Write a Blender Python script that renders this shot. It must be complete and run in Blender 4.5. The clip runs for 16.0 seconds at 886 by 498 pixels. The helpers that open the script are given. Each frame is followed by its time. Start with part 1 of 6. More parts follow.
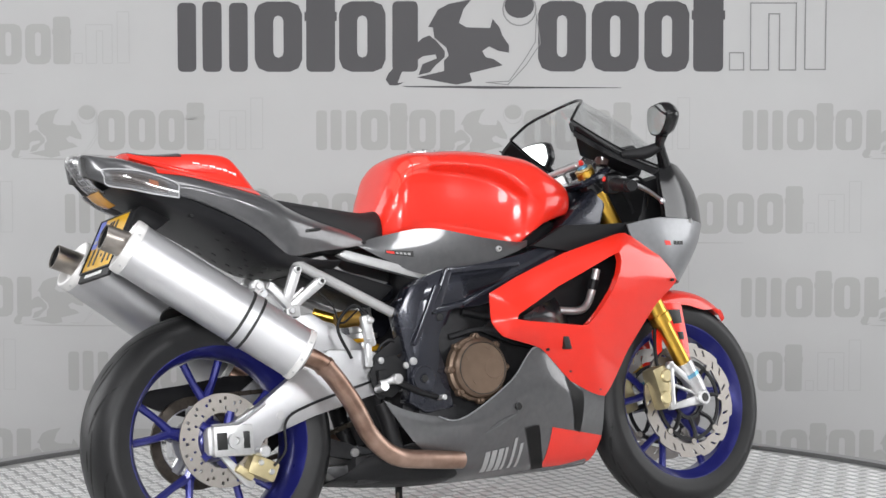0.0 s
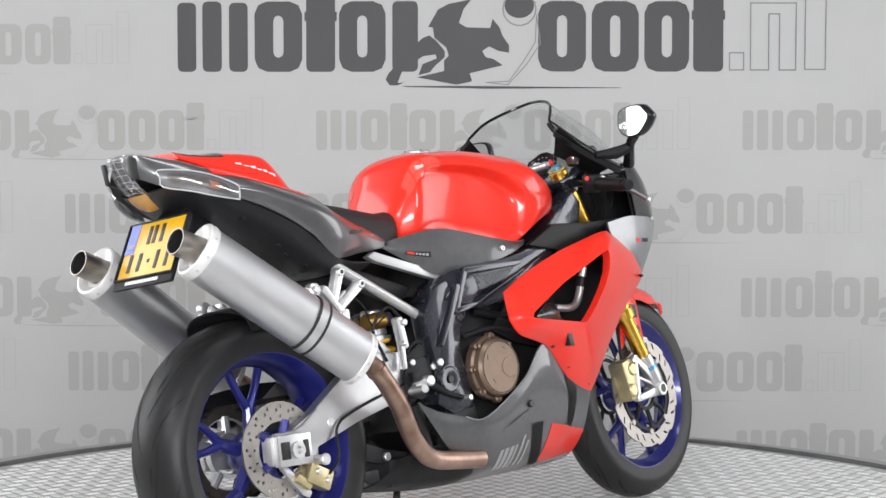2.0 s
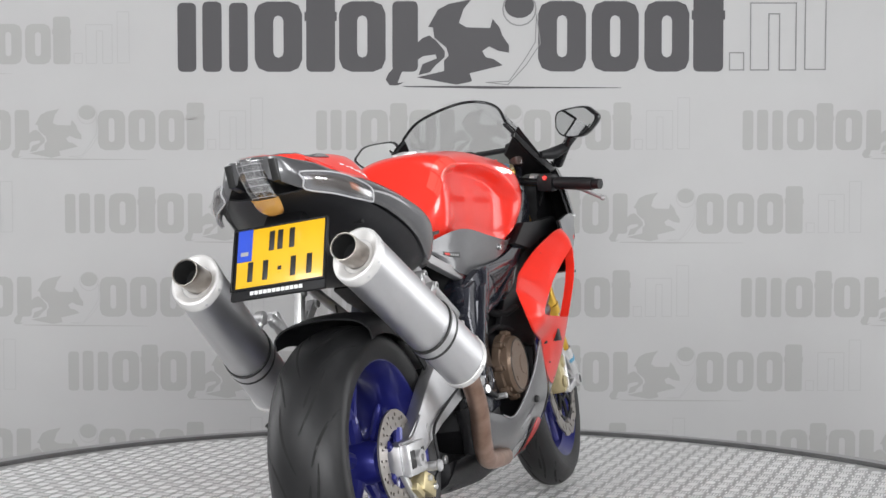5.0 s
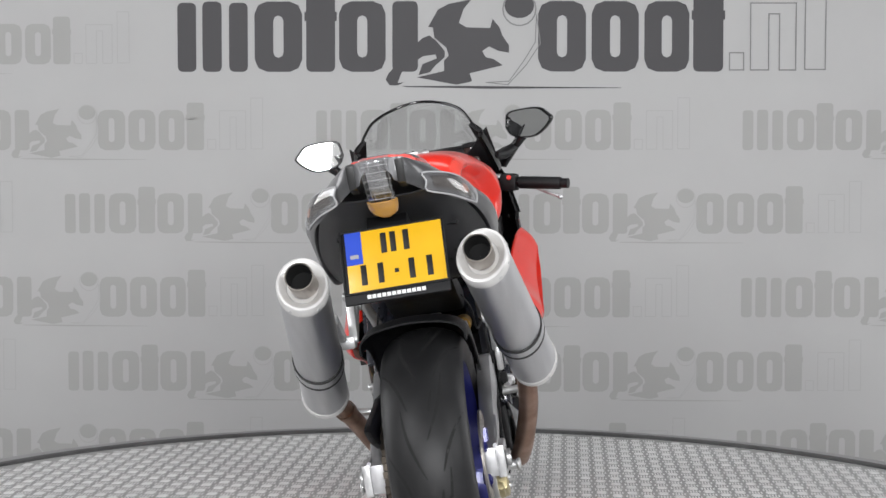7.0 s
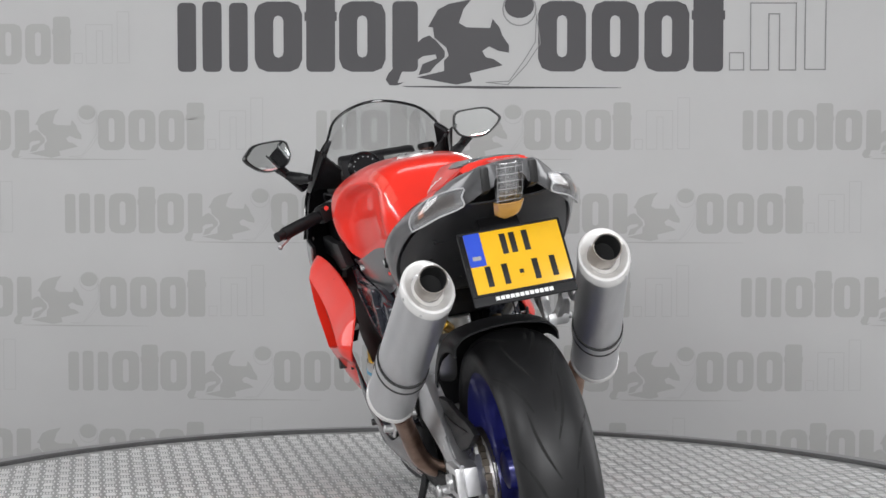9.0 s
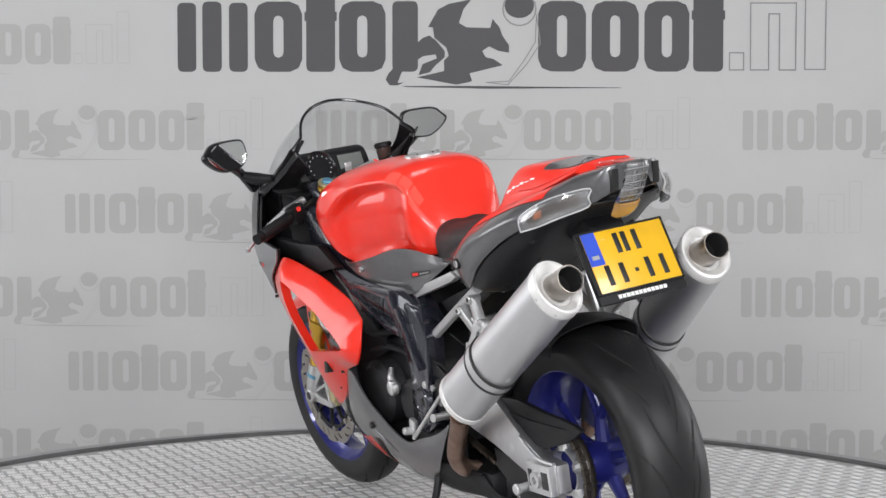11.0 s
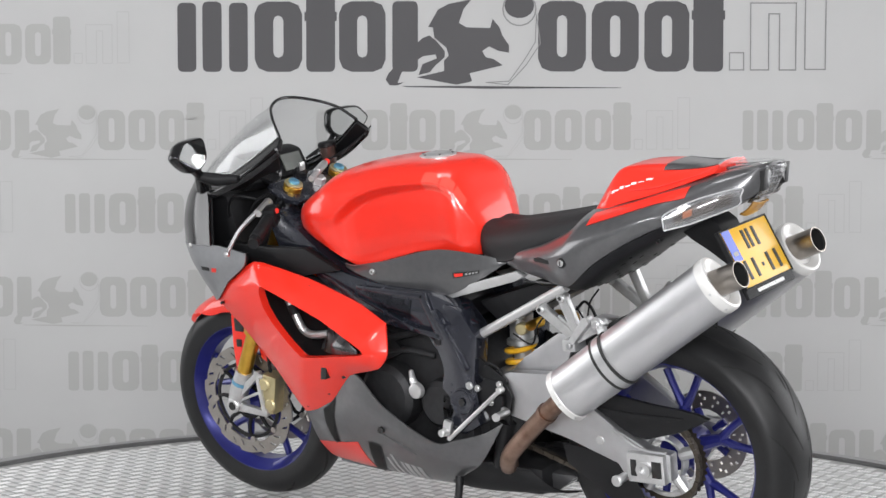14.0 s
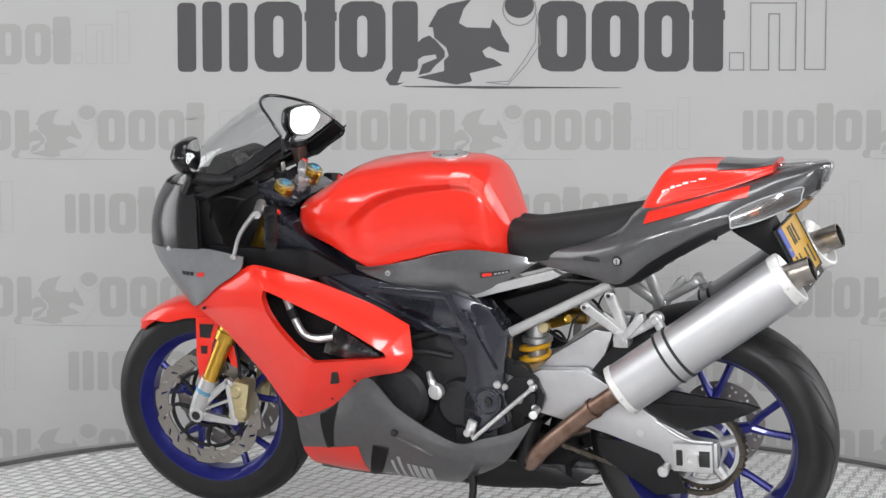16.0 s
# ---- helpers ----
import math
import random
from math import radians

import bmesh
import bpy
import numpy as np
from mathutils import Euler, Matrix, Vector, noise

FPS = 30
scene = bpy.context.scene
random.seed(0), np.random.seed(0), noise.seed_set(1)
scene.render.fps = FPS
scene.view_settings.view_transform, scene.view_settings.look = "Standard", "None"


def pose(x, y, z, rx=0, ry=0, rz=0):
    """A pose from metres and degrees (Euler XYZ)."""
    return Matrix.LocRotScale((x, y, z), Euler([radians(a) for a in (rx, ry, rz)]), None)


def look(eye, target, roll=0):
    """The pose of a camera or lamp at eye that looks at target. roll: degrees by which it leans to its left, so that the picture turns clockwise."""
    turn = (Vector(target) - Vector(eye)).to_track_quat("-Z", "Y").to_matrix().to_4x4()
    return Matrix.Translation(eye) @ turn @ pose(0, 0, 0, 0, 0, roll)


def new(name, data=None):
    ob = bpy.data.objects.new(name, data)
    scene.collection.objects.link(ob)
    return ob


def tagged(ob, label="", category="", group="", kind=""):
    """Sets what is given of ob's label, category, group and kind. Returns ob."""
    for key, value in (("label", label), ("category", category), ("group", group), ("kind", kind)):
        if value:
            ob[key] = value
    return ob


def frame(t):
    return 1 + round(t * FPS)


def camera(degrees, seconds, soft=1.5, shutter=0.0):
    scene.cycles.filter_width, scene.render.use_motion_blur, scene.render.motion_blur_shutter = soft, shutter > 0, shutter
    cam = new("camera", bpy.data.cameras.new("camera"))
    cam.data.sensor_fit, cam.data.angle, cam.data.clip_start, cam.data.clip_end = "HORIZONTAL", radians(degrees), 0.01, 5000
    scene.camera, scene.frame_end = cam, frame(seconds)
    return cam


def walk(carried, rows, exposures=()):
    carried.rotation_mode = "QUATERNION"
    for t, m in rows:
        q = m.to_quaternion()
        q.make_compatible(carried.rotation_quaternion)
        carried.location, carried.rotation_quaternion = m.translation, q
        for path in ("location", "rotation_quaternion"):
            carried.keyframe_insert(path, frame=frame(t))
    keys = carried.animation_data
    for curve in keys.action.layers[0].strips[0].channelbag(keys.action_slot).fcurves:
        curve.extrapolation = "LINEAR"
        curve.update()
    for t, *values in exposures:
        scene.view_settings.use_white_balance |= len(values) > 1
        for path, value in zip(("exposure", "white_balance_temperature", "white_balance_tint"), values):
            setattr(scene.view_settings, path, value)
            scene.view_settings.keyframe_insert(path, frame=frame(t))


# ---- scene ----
# ---- camera: still, on a tripod ----
cam = camera(29.196, 16.0)
EYE = pose(0, -4.4708, 0.982) @ Matrix.Rotation(radians(0.276), 4, "Z") @ Matrix.Rotation(radians(90 - 2.911), 4, "X") @ Matrix.Rotation(radians(0.325), 4, "Z")
walk(cam, [(0.0, EYE), (16.0, EYE)], exposures=[(0.0, 0.17), (3.5, 0.25), (6.3, 0.03), (7.3, -0.06), (9.0, -0.07), (12.0, 0.15), (14.5, 0.17), (16.0, 0.08)])

# ---- light: unseen area lamps, placed to suit highlights and brightness ----
world = bpy.data.worlds.new("world")
scene.world = world
world.use_nodes = True
world.node_tree.nodes["Background"].inputs[0].default_value = (0.9, 0.95, 1.0, 1)
world.node_tree.nodes["Background"].inputs[1].default_value = 0.05


def area(x, y, z, tx, ty, tz, w, h, watts, col=(0.975, 0.98, 1.0)):
    lamp = bpy.data.lights.new("area_lamp", "AREA")
    lamp.shape, lamp.size, lamp.size_y, lamp.energy, lamp.color = "RECTANGLE", w, h, watts, col
    ob = new("area_lamp", lamp)
    ob.matrix_world = look((x, y, z), (tx, ty, tz))
    return ob


# lamps out of view above the set, placed from the bike's highlights
area(-2.4, -3.2, 2.4, 0, 0.3, 0.1, 0.8, 0.8, 46)
area(2.4, -3.2, 2.4, 0, 0.3, 0.1, 0.8, 0.8, 41)
area(0, -0.7, 3.35, 0, -0.8, 0, 1.4, 0.7, 22)
# large side panels out of view, inferred from reflections on the flanks
area(-4.6, 0.85, 1.7, 0, 0.55, 1.2, 2.4, 2.8, 74)
area(4.6, 0.85, 1.7, 0, 0.55, 1.2, 2.4, 2.8, 74)
# fill lamp added behind the camera to brighten bike and lower banner
area(0, -5.0, 1.45, 0, 1.2, -0.2, 2.4, 0.6, 122)
# lamp added to light the south wall, for bright mirrors and bounce
area(0, -5.0, 3.5, 0, -7.0, 1.2, 4.0, 1.2, 185)


# ---- materials ----
def mat(name, col, rough=0.5, metal=0.0, coat=0.0, vary=0.12, scale=40.0, bump=0.0, bump_scale=300.0, stretch=(1, 1, 1), rvary=0.08, col2=None, spec=0.5):
    """Principled surface with two scales of noise in colour and gloss, and fine relief."""
    m = bpy.data.materials.new(name)
    m.use_nodes = True
    nt = m.node_tree
    n, l = nt.nodes, nt.links
    b = n["Principled BSDF"]
    b.inputs["Metallic"].default_value = metal
    b.inputs["Coat Weight"].default_value = coat
    b.inputs["Coat Roughness"].default_value = 0.06
    b.inputs["Specular IOR Level"].default_value = spec
    tc = n.new("ShaderNodeTexCoord")
    mp = n.new("ShaderNodeMapping")
    mp.inputs["Scale"].default_value = stretch
    l.new(tc.outputs["Object"], mp.inputs["Vector"])
    big, fine = n.new("ShaderNodeTexNoise"), n.new("ShaderNodeTexNoise")
    big.inputs["Scale"].default_value, fine.inputs["Scale"].default_value = scale * 0.12, scale
    big.inputs["Detail"].default_value, fine.inputs["Detail"].default_value = 4, 3
    for t in (big, fine):
        l.new(mp.outputs["Vector"], t.inputs["Vector"])
    mix = n.new("ShaderNodeMath")
    mix.operation = "MULTIPLY_ADD"
    mix.inputs[1].default_value = 0.5
    half = n.new("ShaderNodeMath")
    half.operation = "MULTIPLY"
    half.inputs[1].default_value = 0.5
    l.new(fine.outputs["Fac"], half.inputs[0])
    l.new(big.outputs["Fac"], mix.inputs[0])
    l.new(half.outputs[0], mix.inputs[2])
    ramp = n.new("ShaderNodeValToRGB")
    ramp.color_ramp.elements[0].position, ramp.color_ramp.elements[1].position = 0.32, 0.68
    lo = [c * (1 - vary) for c in col]
    hi = [min(1, c * (1 + vary)) for c in (col2 or col)]
    ramp.color_ramp.elements[0].color, ramp.color_ramp.elements[1].color = (*lo, 1), (*hi, 1)
    l.new(mix.outputs[0], ramp.inputs[0])
    l.new(ramp.outputs[0], b.inputs["Base Color"])
    rr = n.new("ShaderNodeMapRange")
    rr.inputs["To Min"].default_value, rr.inputs["To Max"].default_value = max(0.02, rough - rvary), rough + rvary
    l.new(mix.outputs[0], rr.inputs["Value"])
    l.new(rr.outputs[0], b.inputs["Roughness"])
    if bump:
        bt = n.new("ShaderNodeTexNoise")
        bt.inputs["Scale"].default_value = bump_scale
        bt.inputs["Detail"].default_value = 3
        l.new(mp.outputs["Vector"], bt.inputs["Vector"])
        bp = n.new("ShaderNodeBump")
        bp.inputs["Strength"].default_value, bp.inputs["Distance"].default_value = bump, 0.002
        l.new(bt.outputs["Fac"], bp.inputs["Height"])
        l.new(bp.outputs[0], b.inputs["Normal"])
    return m


def clear(name, tint, rough=0.03, gloss=1.0):
    """A thin clear sheet: see-through with a Fresnel gloss."""
    m = bpy.data.materials.new(name)
    m.use_nodes = True
    nt = m.node_tree
    n, l = nt.nodes, nt.links
    n.remove(n["Principled BSDF"])
    tr, gl, mx, lw = n.new("ShaderNodeBsdfTransparent"), n.new("ShaderNodeBsdfGlossy"), n.new("ShaderNodeMixShader"), n.new("ShaderNodeLayerWeight")
    tr.inputs[0].default_value = (*tint, 1)
    gl.inputs[0].default_value = (gloss, gloss, gloss, 1)
    gl.inputs["Roughness"].default_value = rough
    pw, ad = n.new("ShaderNodeMath"), n.new("ShaderNodeMath")
    pw.operation, pw.inputs[1].default_value = "POWER", 4.0
    ad.operation, ad.inputs[1].default_value, ad.inputs[2].default_value = "MULTIPLY_ADD", 0.5, 0.045
    lw.inputs["Blend"].default_value = 0.5
    l.new(lw.outputs["Facing"], pw.inputs[0])
    l.new(pw.outputs[0], ad.inputs[0])
    l.new(ad.outputs[0], mx.inputs[0])
    l.new(tr.outputs[0], mx.inputs[1])
    l.new(gl.outputs[0], mx.inputs[2])
    l.new(mx.outputs[0], n["Material Output"].inputs[0])
    return m


RED = mat("red_lacquer", (0.82, 0.028, 0.014), 0.30, 0, 0.6, 0.04, 20, rvary=0.04, spec=0.3)
GREY = mat("grey_lacquer", (0.10, 0.10, 0.104), 0.34, 0.5, 0.9, 0.12, 60, 0.05, 900)
SILVER_GREY = mat("light_grey_lacquer", (0.26, 0.265, 0.275), 0.35, 0.5, 0.4, 0.08, 60)
BLACK = mat("black_plastic", (0.008, 0.008, 0.009), 0.48, 0, 0, 0.25, 80, 0.15, 700, spec=0.28)
GLOSS = mat("gloss_black", (0.008, 0.008, 0.009), 0.2, 0, 0.25, 0.2, 30, spec=0.35)
NAVY = mat("dark_navy_frame_paint", (0.024, 0.026, 0.037), 0.26, 0.45, 0.8, 0.15, 50, 0.04, 500)
ENGINE = mat("dark_engine_metal", (0.028, 0.028, 0.030), 0.5, 0.5, 0, 0.3, 60, 0.2, 300)
ALU = mat("brushed_aluminium", (0.60, 0.60, 0.61), 0.43, 1.0, 0, 0.07, 60, 0.10, 500, (1, 0.12, 0.12), 0.05)
POLISH = mat("polished_aluminium", (0.56, 0.56, 0.57), 0.44, 1.0, 0, 0.06, 40, 0.03, 200)
CAPS = mat("satin_cap_metal", (0.74, 0.73, 0.715), 0.42, 0.45, 0, 0.05, 60)
CAST = mat("cast_silver_aluminium", (0.60, 0.60, 0.60), 0.36, 0.8, 0, 0.10, 80, 0.1, 500)
WHITE_ALU = mat("pale_painted_aluminium", (0.50, 0.50, 0.50), 0.38, 0.45, 0, 0.06, 60)
BRONZE = mat("heat_browned_steel", (0.27, 0.155, 0.105), 0.38, 0.9, 0, 0.35, 22, 0.05, 300, col2=(0.36, 0.25, 0.2))
CLUTCH = mat("bronze_cover_paint", (0.165, 0.115, 0.082), 0.38, 0.6, 0, 0.12, 50, 0.1, 400)
GOLD = mat("gold_anodised_metal", (0.70, 0.42, 0.07), 0.3, 1.0, 0, 0.10, 40)
PALE_GOLD = mat("pale_gold_metal", (0.56, 0.48, 0.28), 0.4, 0.8, 0, 0.12, 60, 0.1, 400)
BLUE = mat("blue_lacquer", (0.018, 0.021, 0.175), 0.3, 0.35, 0.6, 0.12, 30)
SKY = mat("light_blue_anodised", (0.16, 0.40, 0.58), 0.35, 0.7)
RUBBER = mat("tyre_rubber", (0.0125, 0.0125, 0.0132), 0.44, 0, 0, 0.22, 30, 0.12, 400, spec=0.34)
# deeper black that stands for the shade inside tyre grooves and outlet bores
HOLLOW_BLACK = mat("hollow_black", (0.006, 0.006, 0.006), 0.85)
STEEL = mat("brake_steel", (0.36, 0.335, 0.31), 0.42, 1.0, 0, 0.08, 90, 0.05, 700)
DARK_STEEL = mat("oiled_chain_steel", (0.10, 0.085, 0.07), 0.45, 0.9, 0, 0.3, 90)
LEATHER = mat("black_seat_vinyl", (0.012, 0.012, 0.013), 0.58, 0, 0, 0.2, 50, 0.35, 900, spec=0.4)
YELLOW = mat("yellow_reflective_sheet", (0.80, 0.45, 0.015), 0.3, 0, 0.3, 0.04, 30)
PLATE_BLUE = mat("blue_reflective_sheet", (0.03, 0.08, 0.55), 0.3, 0, 0.3, 0.05, 30)
# for print, and for the painted darkness of holes and slots on solid parts
INK = mat("ink_and_hole_black", (0.012, 0.012, 0.012), 0.4)
WHITE = mat("white_print", (0.80, 0.80, 0.79), 0.45, vary=0.03)
PALE = mat("pale_grey_print", (0.34, 0.34, 0.34), 0.45, vary=0.05)
REDPRINT = mat("red_print", (0.75, 0.03, 0.02), 0.4, vary=0.03)
ORANGE = mat("orange_bulb", (0.34, 0.12, 0.06), 0.3)
AMBER = mat("amber_lens", (0.42, 0.23, 0.07), 0.2, 0, 0.5)
CHROME = mat("chrome_reflector", (0.80, 0.80, 0.80), 0.12, 1.0, vary=0.03)
MIRROR = mat("mirror_glass", (0.86, 0.87, 0.87), 0.02, 1.0, vary=0.01, rvary=0.0)
LENS = clear("clear_lens", (0.97, 0.97, 0.97), 0.05)
SCREEN = clear("smoked_screen", (0.972, 0.976, 0.976), 0.02)
DECK = mat("worn_tread_plate", (0.46, 0.46, 0.455), 0.46, 0.55, 0, 0.16, 14, 0.1, 120, rvary=0.1)
# bars are the plate's own metal; the light they catch is painted paler
LUG = mat("lit_bar_metal", (0.88, 0.88, 0.87), 0.36, 0.55, 0, 0.12, 20)
EDGE = mat("dark_edge_metal", (0.11, 0.11, 0.11), 0.5, 0.5, 0, 0.3, 12)
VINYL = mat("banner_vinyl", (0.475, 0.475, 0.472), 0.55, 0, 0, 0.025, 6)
PRINT_DARK = mat("charcoal_banner_print", (0.047, 0.045, 0.049), 0.5, 0, 0, 0.06, 10)
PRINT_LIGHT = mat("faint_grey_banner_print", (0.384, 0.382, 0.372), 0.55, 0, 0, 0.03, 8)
PRINT_LINE = mat("thin_banner_line", (0.22, 0.22, 0.22), 0.5, 0, 0, 0.04, 8)
PRINT_FAINT = mat("thin_faint_banner_line", (0.425, 0.425, 0.42), 0.55, 0, 0, 0.02, 8)
# tones of the unseen walls and ceiling, set for how much light bounces
WALL = mat("unseen_white_wall", (0.62, 0.62, 0.61), 0.7, 0, 0, 0.04, 3)
DIM = mat("unseen_grey_wall", (0.22, 0.22, 0.225), 0.7, 0, 0, 0.06, 3)
FLOOR = mat("grey_studio_floor", (0.30, 0.30, 0.30), 0.6, 0, 0, 0.1, 5)


# ---- shape helpers ----
def part(name, bm, material, parent=None, label="", smooth=30.0):
    """Links a bmesh as one mesh object under a thing or a part."""
    bmesh.ops.recalc_face_normals(bm, faces=bm.faces)
    me = bpy.data.meshes.new(name)
    for f in bm.faces:
        f.smooth = smooth > 0
    for e in bm.edges:
        if len(e.link_faces) == 2 and e.calc_face_angle(0) > radians(smooth):
            e.smooth = False
    bm.to_mesh(me)
    bm.free()
    me.materials.append(material)
    ob = new(name, me)
    ob.parent = parent
    if label:
        tagged(ob, label)
    return ob


class Surf:
    """A smooth sheet through a grid of points (Catmull-Rom both ways)."""

    def __init__(self, rows):
        self.c = np.array(rows, float)

    def mirrored(self):
        s = Surf(self.c)
        s.c = s.c * np.array((-1.0, 1, 1))
        return s

    def at(self, u, v):
        def one(c, t):
            n = len(c) - 1
            i = min(int(t * n), n - 1)
            f = t * n - i
            p1, p2 = c[i], c[i + 1]
            p0 = c[i - 1] if i > 0 else 2 * p1 - p2
            p3 = c[i + 2] if i + 2 <= n else 2 * p2 - p1
            return 0.5 * (2 * p1 + (p2 - p0) * f + (2 * p0 - 5 * p1 + 4 * p2 - p3) * f * f + (3 * p1 - p0 - 3 * p2 + p3) * f ** 3)
        return one(np.array([one(r, v) for r in self.c]), u)

    def normal(self, u, v):
        e = 1e-3
        a = self.at(min(1, u + e), v) - self.at(max(0, u - e), v)
        b = self.at(u, min(1, v + e)) - self.at(u, max(0, v - e))
        n = np.cross(a, b)
        k = np.linalg.norm(n)
        return n / k if k > 1e-12 else np.zeros(3)

    def patch(self, nu, nv, u0=0.0, u1=1.0, v0=0.0, v1=1.0, off=0.0, thick=0.004, out=None):
        """A bmesh of a stretch of the sheet, off metres outward, thick metres inward. out: a point within the body."""
        bm = bmesh.new()
        us, vs = np.linspace(u0, u1, nu + 1), np.linspace(v0, v1, nv + 1)
        P = np.array([[self.at(u, v) for v in vs] for u in us])
        N = np.array([[self.normal(u, v) for v in vs] for u in us])
        mid = P[nu // 2, nv // 2] - np.array(out if out is not None else (0, P[nu // 2, nv // 2][1], P[nu // 2, nv // 2][2] - 0.03))
        if np.dot(N[nu // 2, nv // 2], mid) < 0:
            N = -N
        A = [[bm.verts.new(P[i, j] + N[i, j] * off) for j in range(nv + 1)] for i in range(nu + 1)]
        Bk = [[bm.verts.new(P[i, j] + N[i, j] * (off - thick)) for j in range(nv + 1)] for i in range(nu + 1)]
        for i in range(nu):
            for j in range(nv):
                bm.faces.new((A[i][j], A[i + 1][j], A[i + 1][j + 1], A[i][j + 1]))
                bm.faces.new((Bk[i][j], Bk[i][j + 1], Bk[i + 1][j + 1], Bk[i + 1][j]))
        for i in range(nu):
            bm.faces.new((A[i][0], Bk[i][0], Bk[i + 1][0], A[i + 1][0]))
            bm.faces.new((A[i][nv], A[i + 1][nv], Bk[i + 1][nv], Bk[i][nv]))
        for j in range(nv):
            bm.faces.new((A[0][j], A[0][j + 1], Bk[0][j + 1], Bk[0][j]))
            bm.faces.new((A[nu][j], Bk[nu][j], Bk[nu][j + 1], A[nu][j + 1]))
        return bm


def body(stations, nu=24, nv=28):
    """A closed, rounded body: rings of points (a half section from the top centre to the bottom centre, mirrored), lofted along y."""
    rows = []
    for y, half in stations:
        left = [(-x, y, z) for x, z in reversed(half)]
        right = [(x, y, z) for x, z in half[1:]]
        rows.append(left + right)
    s = Surf(rows)
    bm = bmesh.new()
    P = [[bm.verts.new(s.at(u, v)) for v in np.linspace(0, 1, nv + 1)] for u in np.linspace(0, 1, nu + 1)]
    for i in range(nu):
        for j in range(nv):
            bm.faces.new((P[i][j], P[i + 1][j], P[i + 1][j + 1], P[i][j + 1]))
        bm.faces.new((P[i][nv], P[i + 1][nv], P[i + 1][0], P[i][0]))
    bm.faces.new(P[0])
    bm.faces.new(list(reversed(P[nu])))
    bmesh.ops.remove_doubles(bm, verts=bm.verts, dist=1e-5)
    return bm, s


def kite(srf, a, b, c, d, off, inside):
    """A thin four-cornered piece laid on a sheet; corners as (u, v)."""
    bm, n = bmesh.new(), 8
    rows = []
    for i in range(n + 1):
        row = []
        for j in range(n + 1):
            f, g = i / n, j / n
            u = (a[0] * (1 - f) + b[0] * f) * (1 - g) + (d[0] * (1 - f) + c[0] * f) * g
            v = (a[1] * (1 - f) + b[1] * f) * (1 - g) + (d[1] * (1 - f) + c[1] * f) * g
            p, q = srf.at(u, v), srf.normal(u, v)
            q = q if np.dot(q, p - np.array(inside)) > 0 else -q
            row.append(bm.verts.new(p + q * off))
        rows.append(row)
    for i in range(n):
        for j in range(n):
            bm.faces.new((rows[i][j], rows[i + 1][j], rows[i + 1][j + 1], rows[i][j + 1]))
    bmesh.ops.solidify(bm, geom=list(bm.faces), thickness=0.0008)
    return bm


def tube(points, r, segs=12, smooth=6, bm=None):
    """A round bar along a smooth line; r is one radius or one for each point."""
    pts = np.array(points, float)
    rad = np.full(len(pts), r) if np.isscalar(r) else np.array(r, float)
    if len(pts) > 2 and smooth > 1:
        s = Surf([[p, p] for p in pts])
        ts = np.linspace(0, 1, (len(pts) - 1) * smooth + 1)
        rad = np.interp(ts, np.linspace(0, 1, len(pts)), rad)
        pts = np.array([s.at(t, 0) for t in ts])
    bm = bm or bmesh.new()
    rings = []
    side = None
    for i, p in enumerate(pts):
        d = Vector(pts[min(i + 1, len(pts) - 1)] - pts[max(i - 1, 0)]).normalized()
        if side is None:
            side = d.orthogonal().normalized()
        side = (side - d * side.dot(d)).normalized()
        up = d.cross(side)
        rings.append([bm.verts.new(Vector(p) + (side * math.cos(a) + up * math.sin(a)) * rad[i]) for a in np.linspace(0, 2 * math.pi, segs, endpoint=False)])
    for a, b in zip(rings, rings[1:]):
        for k in range(segs):
            bm.faces.new((a[k], a[(k + 1) % segs], b[(k + 1) % segs], b[k]))
    bm.faces.new(list(reversed(rings[0])))
    bm.faces.new(rings[-1])
    return bm


def lathe(profile, segs=64, m=None, bm=None, closed=True):
    """Turns a profile of (radius, along) round the x axis, then places it by m."""
    bm = bm or bmesh.new()
    m = m or Matrix()
    rings = [[bm.verts.new(m @ Vector((a, r * math.cos(t), r * math.sin(t)))) for t in np.linspace(0, 2 * math.pi, segs, endpoint=False)] for r, a in profile]
    pairs = list(zip(rings, rings[1:])) + ([(rings[-1], rings[0])] if closed else [])
    for a, b in pairs:
        for k in range(segs):
            bm.faces.new((a[k], b[k], b[(k + 1) % segs], a[(k + 1) % segs]))
    if not closed:
        bm.faces.new(rings[0])
        bm.faces.new(list(reversed(rings[-1])))
    return bm


def along(p, q):
    """The pose whose x axis runs from p towards q."""
    return Matrix.Translation(p) @ (Vector(q) - Vector(p)).to_track_quat("X", "Z").to_matrix().to_4x4()


def cyl(p, q, r, segs=20, bevel=0.002, bm=None):
    n = (Vector(q) - Vector(p)).length
    b = min(bevel, r * 0.4, n * 0.4)
    return lathe([(r - b, 0), (r, b), (r, n - b), (r - b, n)], segs, along(p, q), bm, False)


